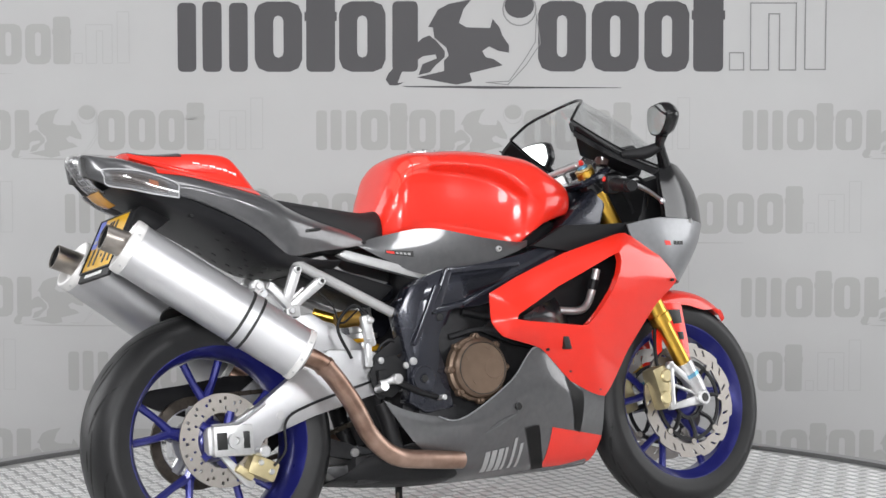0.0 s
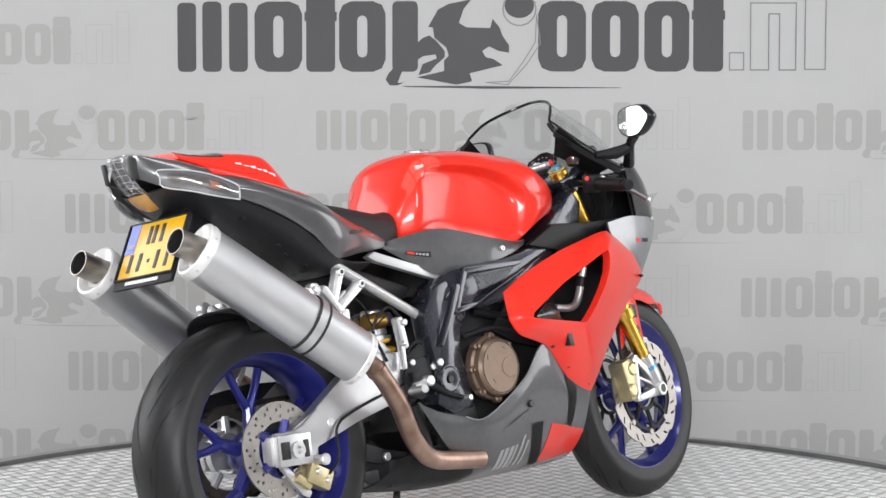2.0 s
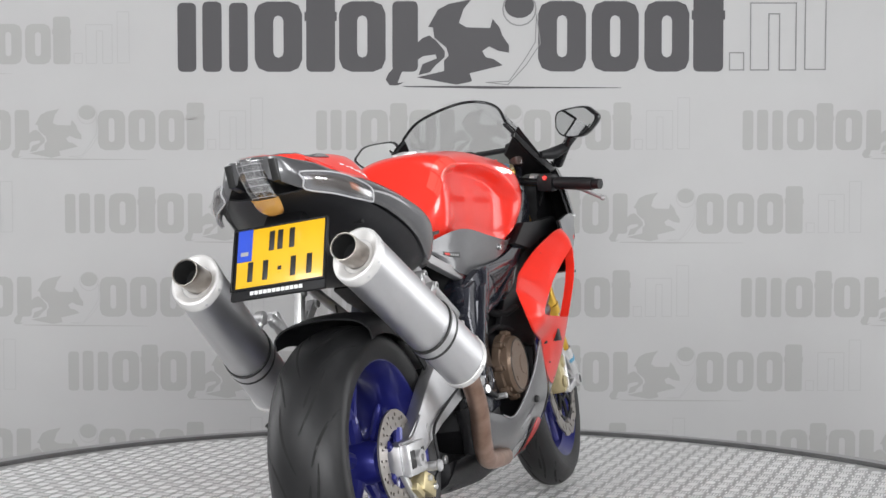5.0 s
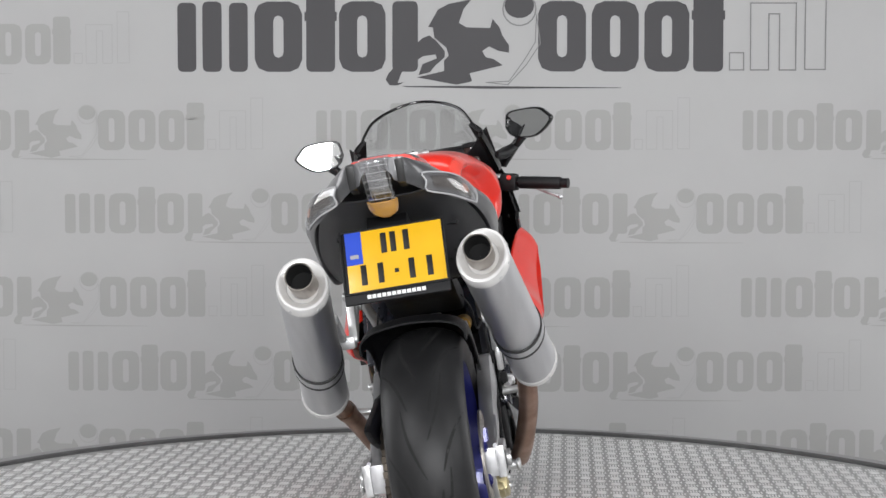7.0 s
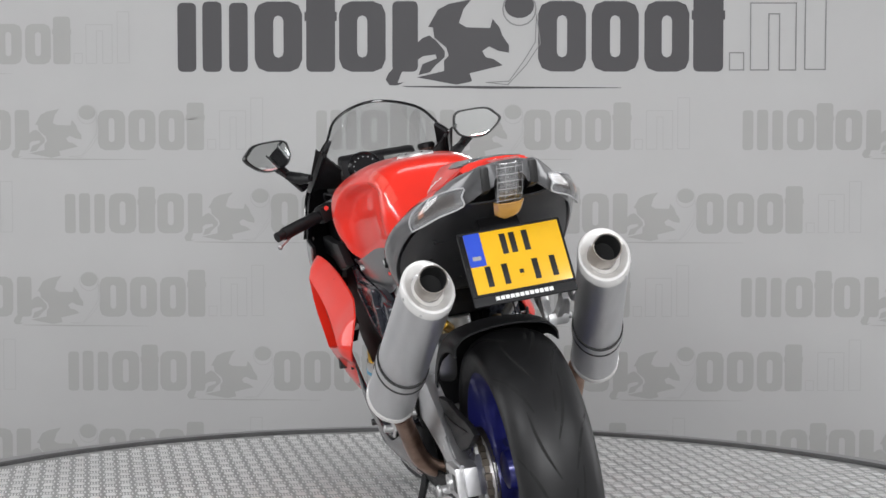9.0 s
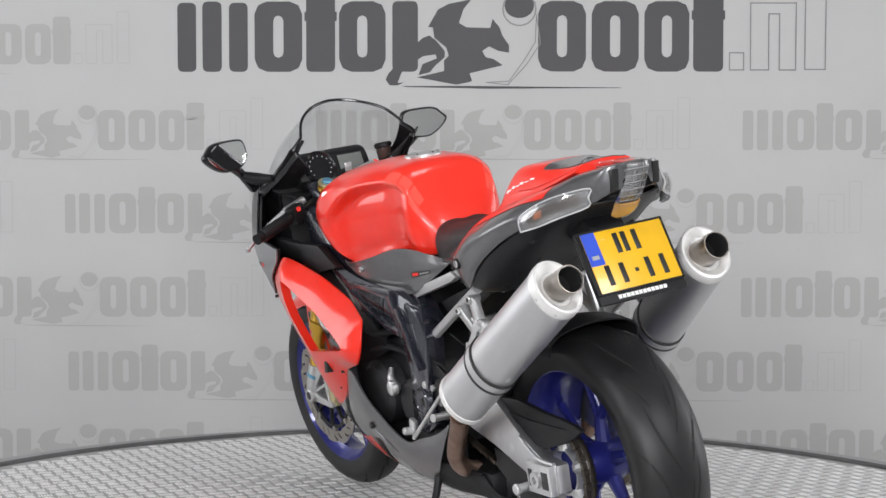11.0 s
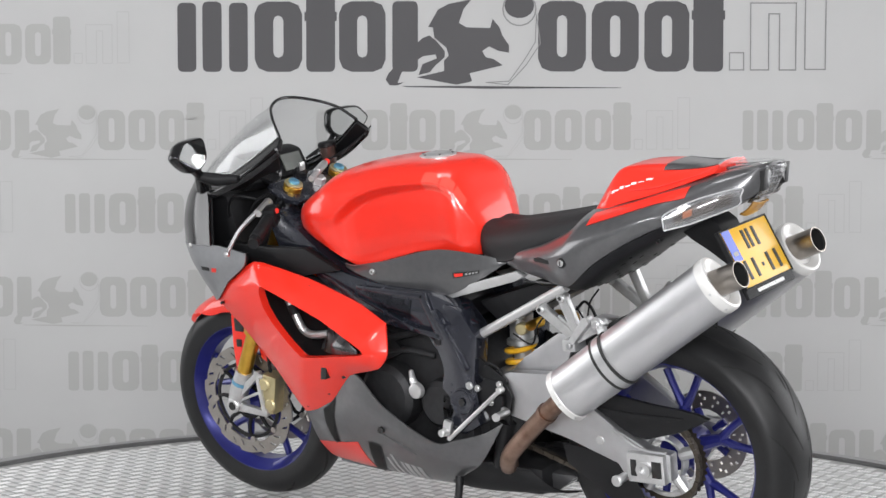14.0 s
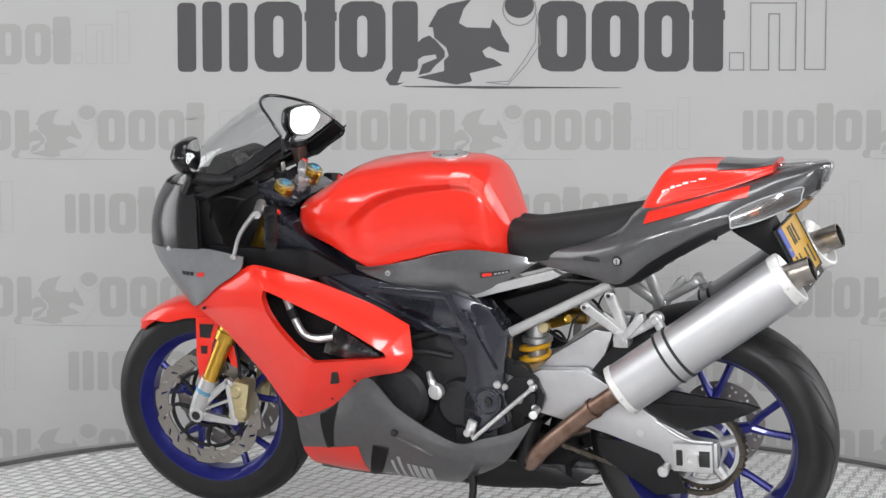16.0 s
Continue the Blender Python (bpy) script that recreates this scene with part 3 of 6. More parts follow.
for k in range(5):
    a = 2 * math.pi * k / 5
    tube([(0.098, 0.03 * math.cos(a), 0.03 * math.sin(a)), (0.098, 0.07 * math.cos(a), 0.07 * math.sin(a))], 0.011, 8, 1, bm)
part("disc_carrier", bm, BLUE, rear)
# sprocket with its carrier
bm = bmesh.new()
teeth = 42
for s in (-0.003, 0.003):
    ring_o = [bm.verts.new((-0.098 + s, (0.108 + (0.0035 if i % 2 else -0.0035)) * math.cos(math.pi * i / teeth), (0.108 + (0.0035 if i % 2 else -0.0035)) * math.sin(math.pi * i / teeth))) for i in range(2 * teeth)]
    ring_i = [bm.verts.new((-0.098 + s, 0.086 * math.cos(math.pi * i / teeth), 0.086 * math.sin(math.pi * i / teeth))) for i in range(2 * teeth)]
    for i in range(2 * teeth):
        k = (i + 1) % (2 * teeth)
        bm.faces.new((ring_o[i], ring_o[k], ring_i[k], ring_i[i]))
part("sprocket", bm, DARK_STEEL, rear, "dark steel rear sprocket")
bm = lathe([(0.05, -0.112), (0.056, -0.112), (0.058, -0.09), (0.05, -0.09)], 40)
for k in range(5):
    a = 2 * math.pi * k / 5 + 0.3
    tube([(-0.103, 0.05 * math.cos(a), 0.05 * math.sin(a)), (-0.103, 0.09 * math.cos(a), 0.09 * math.sin(a))], [0.016, 0.014], 10, 1, bm)
lathe([(0.082, -0.106), (0.092, -0.106), (0.092, -0.100), (0.082, -0.100)], 64, None, bm)
part("sprocket_carrier", bm, CAST, rear, "silver sprocket carrier")

# front wheel
front = wheel("front_wheel", AXLE_F, 0.3000, 0.057, 0.050, "blue forked-spoke front wheel")
front.matrix_basis = STEER @ Matrix.Translation(AXLE_F)
for s in (-1, 1):
    part("brake_disc", petal_disc(0.121, 0.163, 0.066 * s, 0.005, s), STEEL, front, "petal-edged slotted steel front brake disc")
    bm = lathe([(0.045, 0.060 * s), (0.055, 0.060 * s), (0.055, 0.068 * s), (0.045, 0.068 * s)], 32)
    for k in range(8):
        a = 2 * math.pi * k / 8
        tube([(0.064 * s, 0.05 * math.cos(a), 0.05 * math.sin(a)), (0.065 * s, 0.092 * math.cos(a + 0.12), 0.092 * math.sin(a + 0.12)), (0.066 * s, 0.116 * math.cos(a), 0.116 * math.sin(a))], [0.007, 0.006, 0.005], 6, 3, bm)
    lathe([(0.104, 0.063 * s), (0.114, 0.063 * s), (0.114, 0.068 * s), (0.104, 0.068 * s)], 64, None, bm)
    part("disc_carrier", bm, BLACK, front, "black disc carrier")
    for k in range(8):
        a = 2 * math.pi * k / 8
        c = Vector((0.0655 * s, 0.117 * math.cos(a), 0.117 * math.sin(a)))
        part("disc_button", cyl(c - Vector((0.006, 0, 0)), c + Vector((0.006, 0, 0)), 0.009, 12, 0.001), STEEL, front)

# ---- swing arm, chain, rear brake ----
arm = [(-0.060, 0.272), (0.060, 0.262), (0.085, 0.300), (0.22, 0.345), (0.38, 0.385), (0.47, 0.40), (0.48, 0.46), (0.38, 0.50), (0.27, 0.505), (0.18, 0.455), (0.08, 0.385), (0.0, 0.345), (-0.060, 0.338)]
swing = P("swing_arm", prism([(0.36, 0.39), (0.50, 0.39), (0.50, 0.47), (0.36, 0.50)], -0.12, 0.12, 0.01), CAST, "polished aluminium swing arm")
for s in (-1, 1):
    a, b = (0.108, 0.142) if s > 0 else (-0.142, -0.108)
    part("arm", prism(arm, a, b, 0.006), POLISH, swing, "polished aluminium arm")
    part("brace", prism([(0.20, 0.595), (0.25, 0.60), (0.36, 0.53), (0.42, 0.48), (0.34, 0.45), (0.24, 0.50)], s * 0.060, s * 0.105, 0.008), POLISH, swing)
    bm = block(s * 0.150, -0.002, 0.303, 0.020, 0.10, 0.072, 0.004)
    part("axle_block", bm, CAST, swing, "cast axle block")
    # black pieces on the solid block, coloured as dark as open slots
    part("slot", block(s * 0.1605, -0.032, 0.303, 0.002, 0.026, 0.040, 0.0008), INK, swing, "dark adjuster slot")
    part("slot", block(s * 0.1605, 0.030, 0.303, 0.002, 0.016, 0.040, 0.0008), INK, swing, "dark adjuster slot")
    part("axle_nut", lathe([(0.009, 0), (0.019, 0), (0.019, 0.012), (0.009, 0.012)], 24, Matrix.Translation((s * 0.158, 0, 0.302)) @ Matrix.Rotation(0 if s > 0 else math.pi, 4, "Z")), CAST, swing)
    bm = cyl((s * 0.142, 0.066, 0.272), (s * 0.176, 0.066, 0.272), 0.011, 16)
    cyl((s * 0.176, 0.066, 0.272), (s * 0.186, 0.066, 0.272), 0.014, 16, 0.003, bm)
    part("bobbin", bm, CAST, swing, "silver stand bobbin")
    part("recess", cyl((s * 0.1405, 0.13, 0.353), (s * 0.1435, 0.13, 0.353), 0.011, 20, 0.001), CAST, swing)
    part("weld_rib", tube([(s * 0.142, 0.09, 0.385), (s * 0.1425, 0.02, 0.345), (s * 0.142, -0.05, 0.34)], 0.005, 8, 4), POLISH, swing)
bm = block(0.128, 0.075, 0.232, 0.045, 0.075, 0.05, 0.010, Matrix.Rotation(radians(-25), 4, "X"))
block(0.128, 0.03, 0.225, 0.03, 0.05, 0.02, 0.006, Matrix.Rotation(radians(-35), 4, "X"), bm)
cal = P("rear_brake_caliper", bm, PALE_GOLD, "pale gold rear brake caliper")
for y, z in ((0.092, 0.222), (0.066, 0.246)):
    part("bolt", cyl((0.148, y, z), (0.158, y, z), 0.007, 12, 0.002), CAST, cal)
P("caliper_bracket", prism([(-0.03, 0.27), (-0.01, 0.27), (0.06, 0.20), (0.05, 0.185), (0.03, 0.195)], 0.118, 0.130, 0.003), CAST, "silver caliper bracket")
P("brake_hose", tube([(0.15, 0.10, 0.235), (0.155, 0.13, 0.27), (0.15, 0.14, 0.34), (0.147, 0.21, 0.375), (0.14, 0.38, 0.42)], 0.0035, 8), BLACK, "black rear brake hose")

# chain: links round the two sprockets
bm = bmesh.new()
c1, r1, c2, r2, x = Vector((0, 0.303)), 0.110, Vector((0.53, 0.392)), 0.042, -0.098
d = (c2 - c1)
ang = math.atan2(d.y, d.x)
off = math.acos((r1 - r2) / d.length)
path = []
for a in np.linspace(ang + off, ang + 2 * math.pi - off, 40):
    path.append(c1 + Vector((math.cos(a), math.sin(a))) * r1)
for a in np.linspace(ang - off, ang + off, 14):
    path.append(c2 + Vector((math.cos(a), math.sin(a))) * r2)
path.append(path[0])
line, step, carry = [], 0.0159, 0.0
for a, b in zip(path, path[1:]):
    seg = (b - a).length
    t = carry
    while t < seg:
        line.append(a + (b - a) * (t / seg))
        t += step
    carry = t - seg
for i, p in enumerate(line):
    q = line[(i + 1) % len(line)]
    m = Matrix.Rotation(math.atan2(q.y - p.y, q.x - p.x), 4, "X")
    w = 0.015 if i % 2 else 0.011
    own = bmesh.new()
    bmesh.ops.create_cube(own, size=1)
    bmesh.ops.scale(own, vec=(w, 0.0150, 0.0115), verts=own.verts)
    own.transform(m)
    bmesh.ops.translate(own, vec=(x, (p.x + q.x) / 2, (p.y + q.y) / 2), verts=own.verts)
    merge(bm, own)
P("chain", bm, DARK_STEEL, "oiled brown drive chain", None, 0)
guard = P("chain_guard", prism([(0.30, 0.46), (0.10, 0.465), (0.067, 0.460), (-0.016, 0.449), (-0.078, 0.444), (-0.131, 0.437), (-0.162, 0.428), (-0.130, 0.410), (-0.081, 0.388), (0.011, 0.362), (0.10, 0.372), (0.30, 0.42)], -0.126, -0.112, 0.004), BLACK, "black plastic chain guard")
part("fold", prism([(0.20, 0.435), (0.05, 0.425), (-0.10, 0.425), (-0.05, 0.412), (0.06, 0.405), (0.20, 0.415)], -0.1295, -0.125, 0.002), BLACK, guard)
P("toe_guard", prism([(0.02, 0.20), (0.10, 0.19), (0.24, 0.28), (0.25, 0.33), (0.15, 0.32), (0.06, 0.29)], -0.128, -0.122, 0.002), BLACK, "black lower chain guard")

# hugger over the rear tyre
rows = []
for a in np.linspace(102, 20, 9):
    t = radians(a)
    rows.append([(x, r * math.cos(t), 0.303 + r * math.sin(t)) for x, r in ((-0.120, 0.285), (-0.116, 0.312), (-0.082, 0.335), (0, 0.345), (0.082, 0.335), (0.116, 0.312), (0.120, 0.285))])
P("hugger", Surf(rows).patch(16, 18, out=(0, 0, 0.303)), BLACK, "black plastic rear hugger over the tyre")

# ---- exhausts ----
for s in (-1, 1):
    top, low = Vector((0.003 + s * 0.191, -0.253, 0.768)), Vector((0.003 + s * 0.247, 0.149, 0.488))
    m = along(low, top)
    n = (top - low).length
    oval = Matrix.Diagonal((1, 0.90, 1.075, 1))
    muf = P("muffler", lathe([(0.030, -0.006), (0.048, -0.004), (0.0565, 0.004), (0.0575, 0.012), (0.0595, 0.014), (0.0605, 0.2), (0.0605, n - 0.022), (0.0580, n - 0.020), (0.058, n - 0.004), (0.0565, n), (0.0555, n + 0.001), (0.052, n - 0.002), (0.034, n - 0.012), (0.02, n - 0.012)], 56, m @ oval, None, False), ALU, "brushed aluminium oval silencer")
    part("end_cap", lathe([(0.0585, n - 0.024), (0.0622, n - 0.022), (0.0622, n - 0.003), (0.0600, n + 0.002), (0.055, n + 0.003), (0.050, n + 0.000), (0.038, n - 0.010), (0.029, n - 0.011), (0.029, n - 0.016), (0.050, n - 0.012)], 56, m @ oval), CAPS, muf, "bright end cap")
    part("front_cap", lathe([(0.0585, 0.001), (0.0618, 0.003), (0.0618, 0.016), (0.0600, 0.018)], 56, m @ oval), CAPS, muf)
    tip0, tip1 = top + Vector((-s * 0.002, 0.028, -0.010)), Vector((0.003 + s * 0.187, -0.302, 0.788))
    tl = (tip1 - tip0).length
    part("outlet_pipe", lathe([(0.0305, 0), (0.0305, tl), (0.0282, tl), (0.0276, 0.0)], 36, along(tip0, tip1)), mat("outlet_steel", (0.36, 0.33, 0.30), 0.35, 1.0, 0, 0.15, 40), muf, "short steel outlet pipe")
    # black liner and floor darken the bore in place of its deep shade
    part("bore_liner", lathe([(0.0275, 0.020), (0.0275, tl - 0.004), (0.0268, tl - 0.004), (0.0262, 0.027), (0.001, 0.025), (0.001, 0.020)], 30, along(tip0, tip1)), HOLLOW_BLACK, muf, "black liner darkening the bore")
    c = low.lerp(top, 0.33)
    a0 = 0.33 * n
    part("strap", lathe([(0.0605, a0 - 0.014), (0.0632, a0 - 0.013), (0.0632, a0 + 0.013), (0.0605, a0 + 0.014)], 56, m @ oval), ALU, muf, "aluminium clamp band")
    for o in (-0.0140, 0.0140):
        k = 0.0640
        part("rubber_line", lathe([(0.0600, a0 + o - 0.0034), (k, a0 + o - 0.0034), (k, a0 + o + 0.0034), (0.0600, a0 + o + 0.0034)], 56, m @ oval), INK, muf, "thin black rubber edge")
    for f in (-0.9, -0.3, 0.4, 1.1, 2.2, 3.0):
        v = m @ oval @ Vector((n - 0.012, 0.0622 * math.cos(f * s), 0.0622 * math.sin(f * s)))
        v2 = m @ oval @ Vector((0.010, 0.0620 * math.cos(f * s), 0.0620 * math.sin(f * s)))
        ax_ = (m.to_3x3() @ Vector((0, math.cos(f * s), math.sin(f * s)))).normalized()
        part("rivet", cyl(v, v + ax_ * 0.0018, 0.0034, 8, 0.0008), CAST, muf)
        part("rivet", cyl(v2, v2 + ax_ * 0.0018, 0.0034, 8, 0.0008), CAST, muf)
    # lug at the strap's top
    lug = Vector((s * 0.205, 0.062, 0.660))
    bm = cyl(lug - Vector((0.012, 0, 0)), lug + Vector((0.012, 0, 0)), 0.017, 20, 0.003)
    tube([lug, c + Vector((-s * 0.01, 0.025, 0.045))], [0.012, 0.014], 10, 1, bm)
    part("hanger_lug", bm, CAST, muf, "cast hanger lug")
    part("lug_bolt", cyl(lug + Vector((s * 0.012, 0, 0)), lug + Vector((s * 0.020, 0, 0)), 0.009, 14, 0.002), CAST, muf)
    if s > 0:
        line = [low + (top - low).normalized() * 0.01, (0.226, 0.215, 0.462), (0.215, 0.285, 0.375), (0.190, 0.345, 0.285), (0.168, 0.42, 0.232), (0.158, 0.52, 0.216), (0.142, 0.62, 0.208)]
    else:
        line = [low + (top - low).normalized() * 0.01, (-0.215, 0.225, 0.432), (-0.190, 0.305, 0.366), (-0.165, 0.38, 0.300), (-0.13, 0.42, 0.255), (-0.08, 0.45, 0.23)]
    pipe = P("exhaust_pipe", tube(line, 0.0225 if s < 0 else 0.0235, 20, 8), BRONZE, "heat-browned steel exhaust pipe")
    q = Vector(line[1])
    part("clamp", lathe([(0.0235, -0.006), (0.026, -0.006), (0.026, 0.006), (0.0235, 0.006)], 28, along(q, Vector(line[2]))), BRONZE, pipe)
P("collector_box", block(0, 0.42, 0.205, 0.20, 0.16, 0.075, 0.02), ENGINE, "dark exhaust collector box")

# ---- engine and frame ----
eng = P("engine", prism([(0.46, 0.30), (0.60, 0.20), (0.98, 0.22), (1.02, 0.38), (0.98, 0.60), (0.80, 0.62), (0.62, 0.62), (0.50, 0.50)], -0.125, 0.125, 0.02), ENGINE, "dark twin-cylinder engine block")
bm = lathe([(0.02, 0), (0.069, 0.001), (0.075, -0.007), (0.076, -0.022), (0.083, -0.026), (0.083, -0.045)], 48, Matrix.Translation((0.205, 0.668, 0.434)), None, False)
cover = part("clutch_cover", bm, CLUTCH, eng, "round bronze clutch cover")
part("cover_ring", lathe([(0.064, 0.0), (0.066, 0.0030), (0.068, 0.0)], 48, Matrix.Translation((0.205, 0.668, 0.434))), INK, eng)
for a in range(0, 360, 45):
    y, z = 0.668 + 0.081 * math.cos(radians(a)), 0.434 + 0.081 * math.sin(radians(a))
    bm = cyl((0.165, y, z), (0.188, y, z), 0.010, 14, 0.003)
    cyl((0.188, y, z), (0.194, y, z), 0.006, 10, 0.001, bm)
    part("cover_bolt", bm, CLUTCH, eng)
part("cover_pad", cyl((0.2045, 0.70, 0.432), (0.2065, 0.70, 0.432), 0.026, 28, 0.001), CLUTCH, eng)
for k, (y, z) in enumerate(((0.625, 0.462), (0.640, 0.400), (0.690, 0.482), (0.715, 0.405))):
    part("cover_rib", block(0.2055, y, z, 0.003, 0.004, 0.014, 0.001, Matrix.Rotation(radians(35 * k), 4, "X")), CLUTCH, eng)
part("side_case", lathe([(0.02, 0), (0.07, 0), (0.085, -0.012), (0.09, -0.05)], 40, Matrix.Translation((-0.178, 0.765, 0.412)) @ Matrix.Rotation(math.pi, 4, "Z"), None, False), ENGINE, eng, "dark alternator cover")
part("side_case", lathe([(0.02, 0), (0.05, 0), (0.062, -0.010), (0.065, -0.05)], 36, Matrix.Translation((-0.165, 0.60, 0.40)) @ Matrix.Rotation(math.pi, 4, "Z"), None, False), ENGINE, eng, "dark sprocket cover")
for s in (-1, 1):
    for i in range(6):
        part("fin", block(s * 0.127, 0.86, 0.50 + 0.018 * i, 0.03, 0.16, 0.006, 0.002), ENGINE, eng)
    bm = block(s * 0.13, 0.56, 0.30, 0.05, 0.12, 0.10, 0.015)
    part("lower_case", bm, ENGINE, eng)
part("water_pump", lathe([(0.012, 0), (0.019, -0.003), (0.021, -0.010), (0.021, -0.018), (0.010, -0.03)], 24, Matrix.Translation((-0.194, 0.650, 0.440)) @ Matrix.Rotation(math.pi, 4, "Z"), None, False), CAST, eng, "bright silver release cylinder")
bm = tube([(-0.176, 0.652, 0.442), (-0.178, 0.662, 0.462), (-0.174, 0.668, 0.474), (-0.168, 0.674, 0.486)], [0.012, 0.010, 0.008, 0.007], 10, 4)
part("fitting", bm, CAST, eng, "silver banjo fitting")
for s in (-1, 1):
    beam = [(1.09, 0.90), (1.13, 0.86), (1.10, 0.78), (1.00, 0.735), (0.90, 0.655), (0.78, 0.60), (0.69, 0.598), (0.63, 0.60), (0.60, 0.55), (0.56, 0.52), (0.50, 0.57), (0.465, 0.60), (0.52, 0.665), (0.60, 0.695), (0.76, 0.712), (0.88, 0.738), (0.97, 0.80)]
    x0, x1 = sorted((s * 0.085, s * 0.160))
    fr = P("frame_beam", prism(beam, x0, x1, 0.014), NAVY, "dark navy cast frame beam")
    shell_a = Surf([[(s * x, y, z) for y, z, x in r] for r in (((0.500, 0.655, 0.150), (0.60, 0.692, 0.164), (0.70, 0.703, 0.166), (0.82, 0.722, 0.168), (0.95, 0.758, 0.168)), ((0.500, 0.625, 0.158), (0.60, 0.645, 0.175), (0.70, 0.655, 0.176), (0.82, 0.682, 0.176), (0.94, 0.728, 0.172)), ((0.505, 0.575, 0.152), (0.60, 0.588, 0.166), (0.70, 0.597, 0.166), (0.82, 0.628, 0.166), (0.93, 0.690, 0.162)))])
    part("beam_shell", shell_a.patch(10, 24, out=(0, 0.7, 0.65)), NAVY, fr, "glossy dark navy beam flank")
    part("recess", kite(shell_a, (0.25, 0.36), (0.30, 0.72), (0.70, 0.56), (0.72, 0.385), 0.0014, (0, 0.7, 0.65)), NAVY, fr, "dark recess in the beam")
    for p, q, w0, w1 in (((0.815, 0.700), (0.605, 0.688), 0.012, 0.016), ((0.605, 0.688), (0.558, 0.588), 0.020, 0.024), ((0.562, 0.588), (0.640, 0.600), 0.016, 0.012), ((0.640, 0.600), (0.830, 0.680), 0.012, 0.008)):
        part("ridge", flat_bar(p, q, w0, w1, s * 0.164, s * 0.1815, 0.004), NAVY, fr, "raised sharp-edged ridge")
    part("arm", prism([(0.462, 0.618), (0.574, 0.668), (0.60, 0.655), (0.552, 0.600), (0.52, 0.595)], *sorted((s * 0.118, s * 0.152)), 0.008), NAVY, fr, "cast arm to the subframe")
    # black triangle laid on the arm, painted dark like an opening
    part("arm_window", prism([(0.484, 0.617), (0.546, 0.642), (0.530, 0.605)], *sorted((s * 0.150, s * 0.1535)), 0.001), INK, fr, "dark window in the arm")
    plate_ = [(0.60, 0.60), (0.55, 0.67), (0.50, 0.655), (0.455, 0.585), (0.47, 0.50), (0.485, 0.42), (0.47, 0.36), (0.52, 0.33), (0.60, 0.34), (0.59, 0.42), (0.57, 0.50)]
    pl = P("pivot_plate", prism(plate_, *sorted((s * 0.110, s * 0.165)), 0.010), NAVY, "dark navy swing arm pivot plate")
    part("pivot_boss", lathe([(0.010, 0.002), (0.020, 0.006), (0.036, 0.004), (0.040, -0.006)], 32, Matrix.Translation((s * 0.166, 0.517, 0.418)) @ Matrix.Rotation(0 if s > 0 else math.pi, 4, "Z"), None, False), NAVY, pl, "round pivot boss")
    part("rib", flat_bar((0.572, 0.645), (0.492, 0.505), 0.024, 0.010, s * 0.160, s * 0.1815, 0.006), NAVY, pl, "sharp cast rib")
    part("rim", lathe([(0.028, 0.003), (0.031, 0.007), (0.034, 0.003)], 32, Matrix.Translation((s * 0.166, 0.517, 0.418)) @ Matrix.Rotation(0 if s > 0 else math.pi, 4, "Z")), NAVY, pl)
    # black disc on the boss for the dark inside of a bore
    part("pivot_bore", cyl((s * 0.170, 0.517, 0.418), (s * 0.1735, 0.517, 0.418), 0.010, 6, 0.0005), INK, pl)
    shell_b = Surf([[(s * x, y, z) for y, z, x in r] for r in (((0.500, 0.610, 0.156), (0.545, 0.615, 0.170), (0.605, 0.600, 0.164)), ((0.478, 0.50, 0.158), (0.520, 0.51, 0.172), (0.568, 0.50, 0.165)), ((0.475, 0.42, 0.158), (0.520, 0.42, 0.165), (0.588, 0.42, 0.160)), ((0.475, 0.36, 0.158), (0.525, 0.345, 0.164), (0.598, 0.345, 0.158)))])
    part("plate_shell", shell_b.patch(16, 10, out=(0, 0.53, 0.48)), NAVY, pl, "glossy dark navy plate flank")
    for y, z in ((0.575, 0.57), (0.49, 0.463)):
        part("bolt", cyl((s * 0.163, y, z), (s * 0.172, y, z), 0.010, 14, 0.002), CAST if z < 0.5 else ENGINE, pl)
    # rear subframe rails
    sub = P("subframe", tube([(s * 0.128, 0.475, 0.583), (s * 0.135, 0.33, 0.655), (s * 0.14, 0.19, 0.725)], 0.0125, 12, 4), WHITE_ALU, "pale painted subframe rail")
    part("upper_rail", prism([(0.600, 0.660), (0.600, 0.684), (0.345, 0.752), (0.320, 0.740), (0.35, 0.726)], *sorted((s * 0.105, s * 0.128)), 0.004), WHITE_ALU, sub, "flat pale upper rail")
    for y, z, r in ((0.475, 0.583, 0.0135), (0.598, 0.672, 0.012)):
        part("collar", cyl((s * 0.112, y, z), (s * 0.146, y, z), r, 16, 0.003), WHITE_ALU, sub)
    part("bolt", cyl((s * 0.146, 0.475, 0.583), (s * 0.150, 0.475, 0.583), 0.008, 12, 0.001), CAST, sub)
    # pillion footrest hanger
    hang = P("pillion_hanger", flat_bar((0.19, 0.703), (0.150, 0.603), 0.026, 0.022, s * 0.146, s * 0.166, 0.005), CAST, "cast silver pillion footrest hanger")
    part("strut", flat_bar((0.252, 0.672), (0.158, 0.604), 0.026, 0.022, s * 0.147, s * 0.167, 0.005), CAST, hang)
    part("web", flat_bar((0.205, 0.655), (0.165, 0.612), 0.010, 0.030, s * 0.150, s * 0.160, 0.003), CAST, hang)
    part("footrest", prism([(0.165, 0.598), (0.150, 0.592), (0.092, 0.655), (0.098, 0.672), (0.110, 0.668)], *sorted((s * 0.178, s * 0.205)), 0.004), CAST, hang, "folded silver footrest")
    part("foot", block(s * 0.178, 0.155, 0.598, 0.05, 0.038, 0.030, 0.007), CAST, hang)
